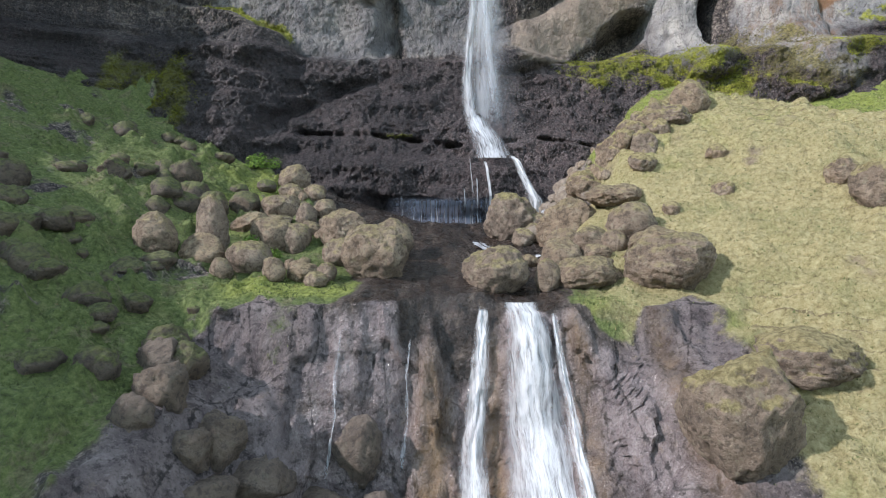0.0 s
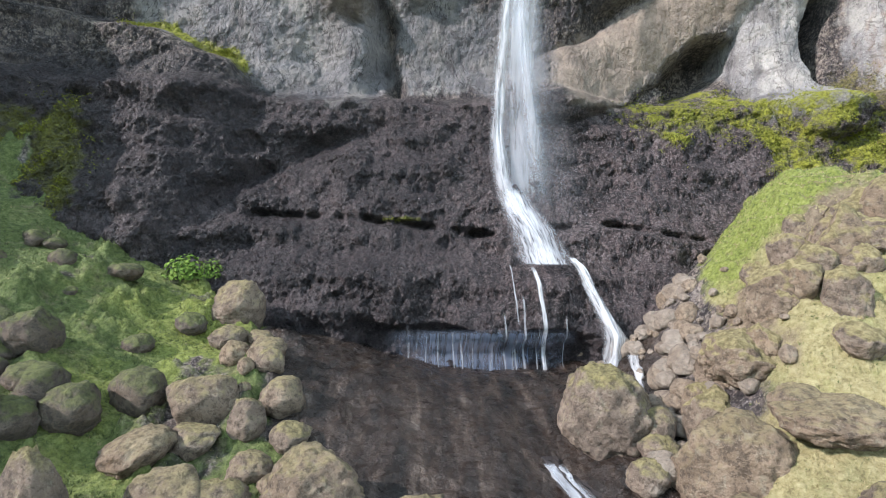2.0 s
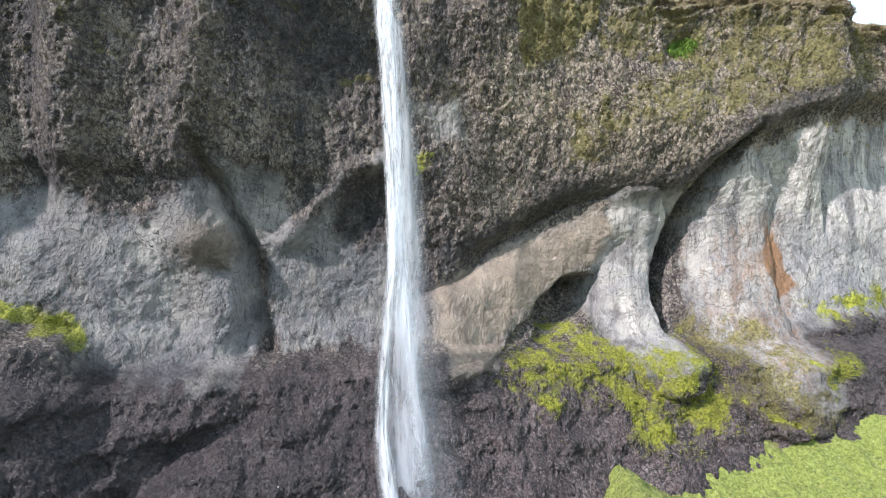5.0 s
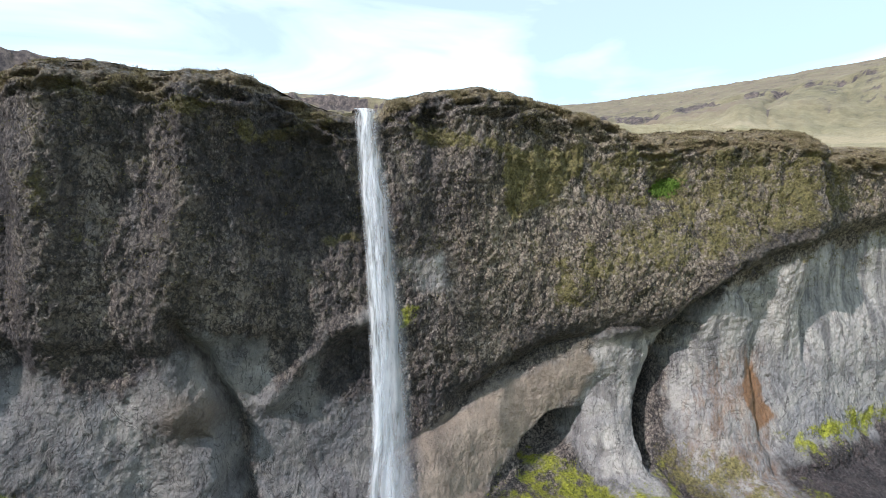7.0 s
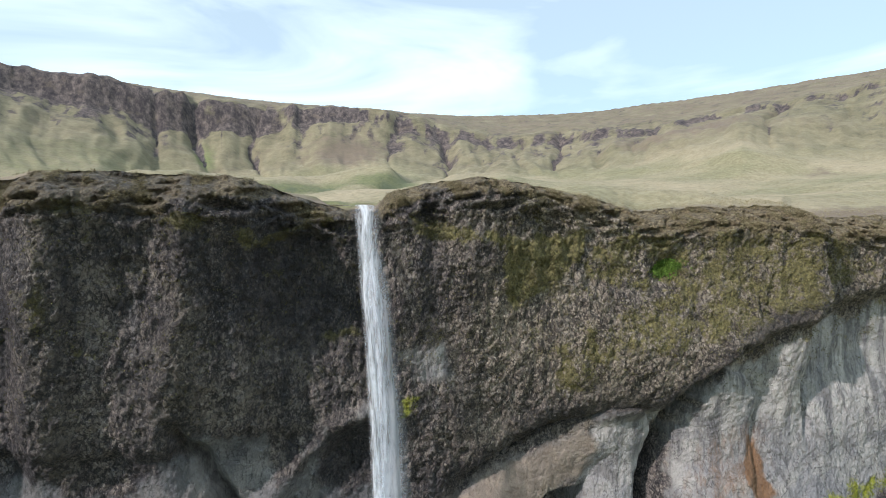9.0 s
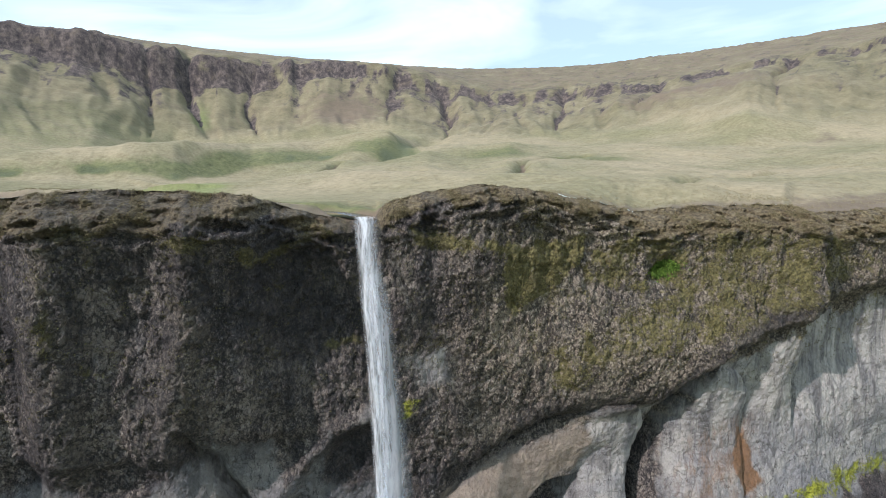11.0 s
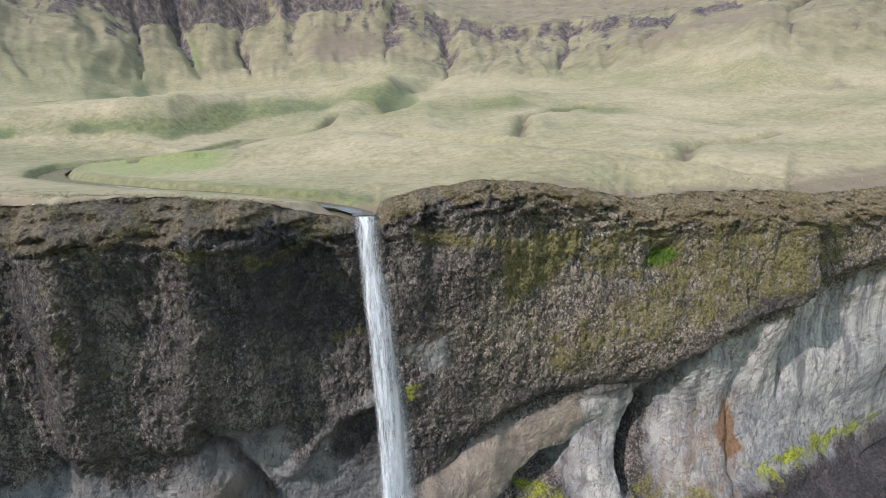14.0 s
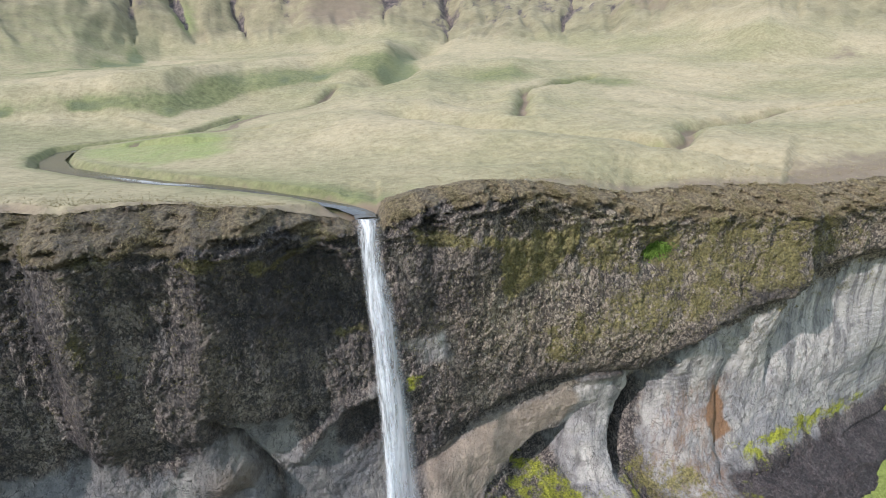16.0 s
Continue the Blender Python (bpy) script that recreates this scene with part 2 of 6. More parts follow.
    y = y + 0.9 * bump(x, z, 0.35, 16.15, 0.5, 0.28)
    y = y - 0.5 * bump(x, z, 3.2, 14.6, 1.1, 0.7) - 0.4 * bump(x, z, 3.0, 13.4, 1.0, 1.5)
    y = y + 0.85 * sstep(12.75, 12.4, z - 0.10 * np.clip(-x, 0, 4) + 0.1 * np.sin(x * 1.7)) * sstep(-4.6, -3.6, x) * sstep(4.6, 3.6, x)
    return y


def apron(x, y):
    lip = 15.2 + 0.35 * np.sin(x * 0.55 + 1) + 0.6 * fbm(x * 0.3, 4.4, 0.0, 3)
    z = 8.4 + 0.27 * np.minimum(y - 15, 10.4) + 0.30 * np.clip(-x - 1, 0, 5) * sstep(19, 28, y)
    z = z - 0.35 * bump(x - (1.2 + 0.12 * (27 - y)), 0, 0, 0, 1.2, 1) * sstep(27, 25, y)
    fall = np.clip(lip - y, 0, 3.0)
    return z - 2.6 * fall + 0.25 * np.clip(fall, 0, 0.4)


def slope_left(x, y):
    return 9.4 + 0.36 * (y - 17) + 0.45 * np.clip(-x - 9, -4, 40) + 0.5 * np.clip(y - 29.5, 0, 6) * sstep(-9, -13, x)


def slope_right(x, y):
    plane = 7.4 + 0.324 * (x - 6.9) + 0.71 * (y - 13.9)
    left = 13.2 + 1.25 * (x - 6.5) + 0.12 * (y - 28) - 0.75 * np.clip(y - 28.2, 0, 8)
    right = 18.2 - 0.5 * np.clip(x - 12, -3, 16)
    back = 18.1 + 0.36 * np.clip(x - 20.6, -20, 8) + 0.55 * (y - 30.7)
    mound = -smax(-left, -np.minimum(right, 18.2), 0.8)
    return -smax(-plane, -smax(mound, back, 0.6), 0.8)


def ground_form(x, y):
    wx = x + 0.8 * fbm(x * 0.25, y * 0.25, 2.2, 3)
    wy = y + 0.8 * fbm(x * 0.25, y * 0.25, 6.6, 3)
    edge_l = np.interp(wy, [12, 15, 17, 22, 26, 30], [-6.0, -3.4, -2.6, -4.7, -6.6, -7.6])
    edge_r = np.interp(wy, [12, 14, 15, 16.5, 18, 22, 26, 30], [6.4, 5.2, 3.8, 4.0, 5.2, 5.0, 5.8, 7.2])
    a = apron(x, y)
    left = slope_left(wx, wy) - 3.0 * sstep(edge_l - 0.3, edge_l + 3.0, wx)
    right = slope_right(wx, wy) - 1.0 * sstep(edge_r + 0.3, edge_r - 3.0, wx) * sstep(22, 18, wy)
    z = smax(smax(a, left, 0.5), right, 0.5)
    return np.maximum(z, 0.8 + 0.3 * fbm(x * 0.2, y * 0.2, 1.1, 3))
# ---- end of terrain maths ----

# ---- materials ----
class Nodes:
    """A short way to write node materials."""

    def __init__(self, name):
        self.mat = bpy.data.materials.new(name)
        self.mat.use_nodes = True
        self.tree = self.mat.node_tree
        self.bsdf = self.tree.nodes["Principled BSDF"]
        self.out = self.tree.nodes["Material Output"]
        self.co = self.tree.nodes.new("ShaderNodeTexCoord").outputs["Object"]

    def put(self, socket, value):
        if isinstance(value, bpy.types.NodeSocket):
            self.tree.links.new(value, socket)
        elif isinstance(value, tuple) and len(value) == 3 and socket.type == "RGBA":
            socket.default_value = (*value, 1)
        else:
            socket.default_value = value

    def set(self, **values):
        for key, value in values.items():
            self.put(self.bsdf.inputs[key.replace("_", " ")], value)
        return self

    def attr(self, name):
        nd = self.tree.nodes.new("ShaderNodeAttribute")
        nd.attribute_name = name
        return nd.outputs["Fac"]

    def scaled(self, scale, co=None):
        nd = self.tree.nodes.new("ShaderNodeMapping")
        self.put(nd.inputs["Vector"], co or self.co)
        nd.inputs["Scale"].default_value = scale
        return nd.outputs[0]

    def noise(self, scale, detail=4.0, rough=0.55, stretch=None, warp=0.0):
        nd = self.tree.nodes.new("ShaderNodeTexNoise")
        self.put(nd.inputs["Vector"], self.scaled(stretch) if stretch else self.co)
        nd.inputs["Scale"].default_value = scale
        nd.inputs["Detail"].default_value = detail
        nd.inputs["Roughness"].default_value = rough
        nd.inputs["Distortion"].default_value = warp
        return nd.outputs["Fac"]

    def cell(self, scale, stretch=None, feature="F1"):
        nd = self.tree.nodes.new("ShaderNodeTexVoronoi")
        nd.feature = feature
        self.put(nd.inputs["Vector"], self.scaled(stretch) if stretch else self.co)
        nd.inputs["Scale"].default_value = scale
        return nd.outputs["Distance"]

    def warped(self, scale, amount):
        """The place, pushed about by a noise."""
        nd = self.tree.nodes.new("ShaderNodeTexNoise")
        self.put(nd.inputs["Vector"], self.co)
        nd.inputs["Scale"].default_value = scale
        nd.inputs["Detail"].default_value = 3.0
        add = self.tree.nodes.new("ShaderNodeVectorMath")
        add.operation = "MULTIPLY_ADD"
        self.put(add.inputs[0], nd.outputs["Color"])
        add.inputs[1].default_value = (amount, amount, amount)
        self.put(add.inputs[2], self.co)
        return add.outputs[0]

    def clasts(self, scale, stretch, co):
        """Bits of broken rock: each one's own tone, and the distance from its middle."""
        nd = self.tree.nodes.new("ShaderNodeTexVoronoi")
        self.put(nd.inputs["Vector"], self.scaled(stretch, co))
        nd.inputs["Scale"].default_value = scale
        part_of = self.tree.nodes.new("ShaderNodeSeparateColor")
        self.put(part_of.inputs[0], nd.outputs["Color"])
        return part_of.outputs[0], nd.outputs["Distance"]

    def math(self, op, a, b=0.0):
        nd = self.tree.nodes.new("ShaderNodeMath")
        nd.operation = op
        self.put(nd.inputs[0], a)
        self.put(nd.inputs[1], b)
        return nd.outputs[0]

    def span(self, value, a, b, to_a=0.0, to_b=1.0):
        nd = self.tree.nodes.new("ShaderNodeMapRange")
        nd.interpolation_type = "SMOOTHSTEP" if (to_a, to_b) == (0.0, 1.0) else "LINEAR"
        for k, v in enumerate((value, a, b, to_a, to_b)):
            self.put(nd.inputs[k], v)
        return nd.outputs[0]

    def mix(self, fac, a, b, how="MIX"):
        nd = self.tree.nodes.new("ShaderNodeMixRGB")
        nd.blend_type = how
        self.put(nd.inputs[0], fac)
        self.put(nd.inputs[1], a)
        self.put(nd.inputs[2], b)
        return nd.outputs[0]

    def ramp(self, value, *stops):
        nd = self.tree.nodes.new("ShaderNodeValToRGB")
        els = nd.color_ramp.elements
        while len(els) < len(stops):
            els.new(0.5)
        for el, (pos, colour) in zip(els, stops):
            el.position = pos
            el.color = (*colour, 1)
        self.put(nd.inputs[0], value)
        return nd.outputs[0]

    def bump(self, height, distance, strength=1.0, below=None):
        nd = self.tree.nodes.new("ShaderNodeBump")
        nd.inputs["Strength"].default_value = strength
        nd.inputs["Distance"].default_value = distance
        self.put(nd.inputs["Height"], height)
        if below is not None:
            self.put(nd.inputs["Normal"], below)
        return nd.outputs[0]

    def broken(self, name, noise, k=0.6, soft=0.18):
        """A mask whose edge is broken up by a noise."""
        v = self.math("ADD", self.attr(name), self.math("MULTIPLY", self.math("SUBTRACT", noise, 0.5), k))
        return self.span(v, 0.5 - soft, 0.5 + soft)


def rock_base(n):
    """Colour of basalt breccia: bits of many tones, the shade in their gaps painted dark, streaked down the face, in
    broad lighter and darker drifts.
    """
    big = n.noise(0.22, 6, 0.62)
    fine = n.noise(4.5, 6, 0.72)
    grit = n.noise(15.0, 4, 0.7, stretch=(1, 1, 0.6))
    streak = n.noise(1.0, 6, 0.66, stretch=(1.5, 1.5, 0.11), warp=0.5)
    place = n.warped(3.0, 0.32)
    tone, dist = n.clasts(5.6, (1.15, 1.0, 0.75), place)
    tone2, dist2 = n.clasts(13.0, (1.1, 1.0, 0.8), place)
    knob = n.math("ADD", n.math("MULTIPLY", dist, 0.6), n.math("MULTIPLY", dist2, 0.4))
    knob = n.math("MULTIPLY", knob, n.span(n.noise(0.8, 5, 0.65), 0.35, 0.65, 0.62, 1.08))
    drift = n.math("ADD", n.math("MULTIPLY", n.math("SUBTRACT", big, 0.5), 2.2), n.math("ADD", n.math("MULTIPLY", tone, 0.5), n.math("MULTIPLY", tone2, 0.5)))
    col = n.ramp(drift, (0.05, (0.034, 0.027, 0.030)), (0.36, (0.110, 0.089, 0.083)), (0.58, (0.185, 0.152, 0.132)), (0.95, (0.34, 0.29, 0.243)))
    col = n.mix(n.math("MULTIPLY", n.span(streak, 0.55, 0.72), 0.6), col, (0.30, 0.288, 0.285))
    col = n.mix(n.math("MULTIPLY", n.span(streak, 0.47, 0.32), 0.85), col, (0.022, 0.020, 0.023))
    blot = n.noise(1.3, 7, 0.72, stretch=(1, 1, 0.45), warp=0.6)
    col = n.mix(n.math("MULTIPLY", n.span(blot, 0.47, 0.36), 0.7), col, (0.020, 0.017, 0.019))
    # black gaps and pits, pale flecks: small-scale light and shade put into the colour
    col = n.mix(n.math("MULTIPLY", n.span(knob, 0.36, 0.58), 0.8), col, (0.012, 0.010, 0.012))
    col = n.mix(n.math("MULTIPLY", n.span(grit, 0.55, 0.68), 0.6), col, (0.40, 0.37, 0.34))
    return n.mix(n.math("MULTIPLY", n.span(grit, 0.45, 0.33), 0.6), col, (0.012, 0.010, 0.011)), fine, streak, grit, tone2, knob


def cliff_material():
    n = Nodes("cliff_rock")
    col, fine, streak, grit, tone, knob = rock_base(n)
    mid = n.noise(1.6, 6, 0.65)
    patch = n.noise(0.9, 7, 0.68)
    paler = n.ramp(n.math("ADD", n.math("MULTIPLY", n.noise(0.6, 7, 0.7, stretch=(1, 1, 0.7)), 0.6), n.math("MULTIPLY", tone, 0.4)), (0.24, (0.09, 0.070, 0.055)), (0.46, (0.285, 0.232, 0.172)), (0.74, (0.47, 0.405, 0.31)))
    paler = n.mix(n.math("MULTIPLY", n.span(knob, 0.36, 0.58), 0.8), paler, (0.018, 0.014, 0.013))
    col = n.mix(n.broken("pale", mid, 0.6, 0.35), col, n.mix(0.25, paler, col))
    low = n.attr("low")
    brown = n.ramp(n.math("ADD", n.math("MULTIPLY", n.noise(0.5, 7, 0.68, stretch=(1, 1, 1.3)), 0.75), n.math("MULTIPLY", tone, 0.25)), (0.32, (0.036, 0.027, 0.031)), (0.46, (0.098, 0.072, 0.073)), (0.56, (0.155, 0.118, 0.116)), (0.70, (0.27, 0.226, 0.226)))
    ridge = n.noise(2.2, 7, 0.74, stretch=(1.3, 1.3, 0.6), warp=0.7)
    # hollows darkened and crests lightened: shade and highlights painted into the lower rock
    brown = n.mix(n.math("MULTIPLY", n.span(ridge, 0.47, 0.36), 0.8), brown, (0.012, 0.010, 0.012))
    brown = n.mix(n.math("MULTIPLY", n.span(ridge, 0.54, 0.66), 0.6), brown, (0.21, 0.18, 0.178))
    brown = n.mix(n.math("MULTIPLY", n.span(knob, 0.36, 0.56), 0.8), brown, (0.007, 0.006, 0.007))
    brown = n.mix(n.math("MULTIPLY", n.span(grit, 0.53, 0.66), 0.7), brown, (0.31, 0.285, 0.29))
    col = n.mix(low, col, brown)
    broad = n.noise(0.45, 5, 0.6, warp=0.6)
    tuff = n.ramp(broad, (0.32, (0.125, 0.123, 0.132)), (0.46, (0.235, 0.232, 0.238)), (0.56, (0.30, 0.288, 0.272)), (0.7, (0.42, 0.402, 0.375)))
    tuff = n.mix(n.math("MULTIPLY", n.span(streak, 0.54, 0.70), 0.8), tuff, (0.12, 0.115, 0.118))
    tuff = n.mix(n.math("MULTIPLY", n.span(mid, 0.46, 0.30), 0.7), tuff, (0.13, 0.122, 0.118))
    tuff = n.mix(n.math("MULTIPLY", n.span(grit, 0.46, 0.33), 0.6), tuff, (0.09, 0.085, 0.083))
    tuff = n.mix(n.math("MULTIPLY", n.span(grit, 0.56, 0.68), 0.5), tuff, (0.52, 0.50, 0.47))
    tuff = n.mix(n.math("MULTIPLY", n.span(n.noise(0.8, 7, 0.72, stretch=(1, 1, 0.5), warp=1.0), 0.53, 0.62), 0.75), tuff, (0.105, 0.098, 0.10))
    seam = n.math("ABSOLUTE", n.math("SUBTRACT", n.noise(0.7, 6, 0.6, stretch=(1, 1, 0.6), warp=1.2), 0.5))
    tuff = n.mix(n.math("MULTIPLY", n.span(seam, 0.012, 0.003), 0.8), tuff, (0.035, 0.032, 0.033))
    tuff = n.mix(n.math("MULTIPLY", n.attr("pale"), 0.55), tuff, n.ramp(streak, (0.45, (0.54, 0.505, 0.46)), (0.58, (0.15, 0.142, 0.14))))
    col = n.mix(n.broken("tuff", mid, 0.8, 0.22), col, tuff)
    tan = n.ramp(n.noise(2.0, 5, 0.6, stretch=(1, 1, 0.7)), (0.3, (0.16, 0.122, 0.092)), (0.65, (0.30, 0.24, 0.182)))
    tan = n.mix(n.math("MULTIPLY", n.span(grit, 0.47, 0.33), 0.5), tan, (0.08, 0.062, 0.048))
    col = n.mix(n.math("MULTIPLY", n.broken("tan", mid, 0.5, 0.35), 0.85), col, tan)
    col = n.mix(n.math("MULTIPLY", n.broken("rust", n.noise(1.6, 6, 0.7, stretch=(1.6, 1.6, 0.4)), 1.4, 0.35), 0.9), col, n.mix(fine, (0.10, 0.046, 0.018), (0.29, 0.145, 0.06)))
    tuft = n.noise(7.5, 5, 0.75)
    olive = n.ramp(tuft, (0.35, (0.042, 0.034, 0.013)), (0.52, (0.17, 0.148, 0.048)), (0.72, (0.33, 0.29, 0.11)))
    col = n.mix(n.math("MULTIPLY", n.broken("olive", n.math("ADD", n.math("MULTIPLY", patch, 0.65), n.math("MULTIPLY", n.noise(5.0, 4, 0.7), 0.35)), 2.6, 0.14), 0.9), col, olive)
    moss = n.ramp(tuft, (0.33, (0.05, 0.06, 0.008)), (0.5, (0.26, 0.275, 0.022)), (0.7, (0.44, 0.45, 0.06)))
    col = n.mix(n.broken("moss", patch, 1.75, 0.14), col, moss)
    turf = n.ramp(n.noise(5.5, 5, 0.75), (0.34, (0.045, 0.032, 0.018)), (0.5, (0.155, 0.118, 0.066)), (0.68, (0.33, 0.27, 0.155)))
    col = n.mix(n.broken("turf", patch, 1.5, 0.14), col, turf)
    # besides damp, this mask carries the shade painted along the overhanging rim
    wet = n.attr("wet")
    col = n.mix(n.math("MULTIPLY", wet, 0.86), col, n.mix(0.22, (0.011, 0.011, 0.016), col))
    gloss = n.math("MULTIPLY", wet, n.span(fine, 0.4, 0.62))
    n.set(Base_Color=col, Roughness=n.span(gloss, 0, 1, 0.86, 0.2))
    soft = n.math("SUBTRACT", 1.0, n.math("MULTIPLY", n.math("MAXIMUM", n.attr("tan"), n.math("MULTIPLY", n.attr("tuff"), 0.8)), 0.75))
    rough = n.math("MULTIPLY", n.math("ADD", n.math("SUBTRACT", fine, n.math("MULTIPLY", knob, 1.1)), n.math("MULTIPLY", grit, 0.4)), soft)
    below = n.bump(n.math("MULTIPLY", ridge, low), 0.45, 1.0, n.bump(mid, 0.4, 1.0))
    n.set(Normal=n.bump(rough, 0.22, 1.0, below))
    return n.mat


def ground_material():
    n = Nodes("hillside")
    col, fine, streak, grit, tone, knob = rock_base(n)
    mid = n.noise(1.3, 6, 0.65)
    patch = n.noise(0.55, 7, 0.66)
    wetrock = n.ramp(n.noise(1.5, 7, 0.68, stretch=(1.9, 0.35, 1), warp=0.5), (0.34, (0.007, 0.006, 0.005)), (0.48, (0.020, 0.014, 0.011)), (0.58, (0.036, 0.026, 0.020)), (0.7, (0.12, 0.095, 0.078)))
    face = n.ramp(n.noise(1.1, 8, 0.74, stretch=(1.3, 1.3, 0.7), warp=0.8), (0.3, (0.040, 0.033, 0.037)), (0.43, (0.125, 0.104, 0.108)), (0.55, (0.185, 0.158, 0.160)), (0.7, (0.29, 0.262, 0.262)))
    face = n.mix(n.math("MULTIPLY", n.span(n.noise(2.6, 6, 0.7), 0.55, 0.7), 0.4), face, (0.20, 0.155, 0.115))
    face = n.mix(n.math("MULTIPLY", n.span(grit, 0.45, 0.33), 0.45), face, (0.025, 0.022, 0.023))
    face = n.mix(n.math("MULTIPLY", n.span(grit, 0.56, 0.68), 0.35), face, (0.36, 0.33, 0.33))
    crack = n.cell(0.42, (1.6, 1.0, 0.7), "DISTANCE_TO_EDGE")
    face = n.mix(n.math("MULTIPLY", n.span(n.math("ADD", crack, n.math("MULTIPLY", fine, 0.16)), 0.105, 0.075), 0.8), face, (0.014, 0.012, 0.013))
    face = n.mix(n.span(fine, 0.36, 0.5), n.mix(0.7, face, (0.015, 0.014, 0.015)), face)
    face = n.mix(n.math("MULTIPLY", n.attr("ochre"), 0.75), face, n.ramp(streak, (0.35, (0.055, 0.034, 0.017)), (0.65, (0.24, 0.155, 0.075))))
    col = n.mix(n.attr("wet"), col, wetrock)
    col = n.mix(n.broken("face", mid, 1.0, 0.2), col, face)
    tuft = n.noise(7.0, 5, 0.75)
    straw = n.ramp(tuft, (0.3, (0.17, 0.14, 0.062)), (0.46, (0.345, 0.30, 0.145)), (0.7, (0.50, 0.445, 0.25)))
    green = n.ramp(tuft, (0.3, (0.030, 0.046, 0.012)), (0.48, (0.100, 0.142, 0.038)), (0.7, (0.20, 0.245, 0.085)))
    green = n.mix(n.math("MULTIPLY", n.span(n.noise(0.9, 6, 0.7, warp=0.6), 0.53, 0.63), 0.6), green, n.ramp(tuft, (0.3, (0.055, 0.045, 0.028)), (0.5, (0.15, 0.132, 0.078)), (0.72, (0.27, 0.245, 0.155))))
    lush = n.ramp(tuft, (0.3, (0.065, 0.088, 0.014)), (0.52, (0.21, 0.255, 0.05)), (0.75, (0.37, 0.40, 0.14)))
    grass = n.mix(n.broken("straw", patch, 1.3, 0.3), green, straw)
    grass = n.mix(n.broken("lush", patch, 1.4, 0.25), grass, lush)
    soil = n.ramp(fine, (0.3, (0.09, 0.068, 0.047)), (0.5, (0.22, 0.172, 0.118)), (0.7, (0.35, 0.29, 0.20)))
    grass = n.mix(n.math("MULTIPLY", n.broken("riser", n.noise(2.5, 5, 0.7), 0.8, 0.25), 0.75), grass, n.ramp(tuft, (0.3, (0.10, 0.075, 0.04)), (0.6, (0.24, 0.19, 0.105))))
    grass = n.mix(n.broken("soil", patch, 1.3, 0.12), grass, soil)
    g = n.broken("grass", mid, 0.9, 0.12)
    col = n.mix(g, col, grass)
    wet = n.math("MULTIPLY", n.attr("wet"), n.math("SUBTRACT", 1.0, g))
    n.set(Base_Color=col, Roughness=n.span(n.math("MULTIPLY", wet, n.span(fine, 0.32, 0.55)), 0, 1, 0.9, 0.16))
    calm = n.math("SUBTRACT", 1.0, n.math("MULTIPLY", wet, 0.65))
    n.set(Normal=n.bump(n.math("MULTIPLY", calm, n.math("ADD", tuft, n.math("MULTIPLY", grit, 0.3))), 0.16, 1.0, n.bump(mid, 0.4, 0.8)))
    return n.mat


def plateau_material():
    n = Nodes("upland_grass")
    patch = n.noise(0.05, 7, 0.6)
    mid = n.noise(0.55, 6, 0.62)
    fine = n.noise(4.0, 5, 0.75)
    tuss = n.noise(1.7, 6, 0.75)
    grain = n.math("ADD", n.math("MULTIPLY", mid, 0.3), n.math("MULTIPLY", tuss, 0.7))
    straw = n.ramp(grain, (0.30, (0.170, 0.140, 0.080)), (0.5, (0.28, 0.236, 0.148)), (0.70, (0.375, 0.322, 0.215)))
    green = n.ramp(grain, (0.34, (0.058, 0.066, 0.025)), (0.66, (0.175, 0.182, 0.08)))
    col = n.mix(n.span(patch, 0.34, 0.68), straw, n.mix(0.6, straw, green))
    slope = n.ramp(n.noise(0.16, 9, 0.78), (0.34, (0.042, 0.034, 0.024)), (0.46, (0.108, 0.095, 0.054)), (0.58, (0.18, 0.16, 0.095)), (0.70, (0.26, 0.226, 0.15)))
    col = n.mix(n.math("MULTIPLY", n.attr("hill"), 0.85), col, slope)
    col = n.mix(n.broken("green", mid, 0.7, 0.3), col, green)
    col = n.mix(n.broken("dark", mid, 0.6, 0.3), col, n.ramp(fine, (0.3, (0.05, 0.065, 0.03)), (0.7, (0.12, 0.135, 0.07))))
    lush = n.ramp(fine, (0.3, (0.10, 0.135, 0.035)), (0.7, (0.21, 0.25, 0.085)))
    col = n.mix(n.broken("lush", mid, 0.5, 0.3), col, lush)
    rock = n.ramp(n.noise(0.5, 8, 0.76, stretch=(1.3, 1.3, 0.6)), (0.36, (0.016, 0.013, 0.016)), (0.5, (0.062, 0.049, 0.047)), (0.66, (0.17, 0.135, 0.115)))
    col = n.mix(n.broken("rock", n.noise(0.22, 7, 0.7), 1.1, 0.14), col, rock)
    col = n.mix(n.broken("soil", n.noise(0.3, 7, 0.7), 1.2, 0.2), col, n.mix(mid, (0.10, 0.078, 0.055), (0.20, 0.155, 0.108)))
    n.set(Base_Color=col, Roughness=0.95, Normal=n.bump(fine, 0.07, 0.6, n.bump(n.math("ADD", mid, n.math("MULTIPLY", tuss, 0.5)), 0.28, 0.8)))
    return n.mat


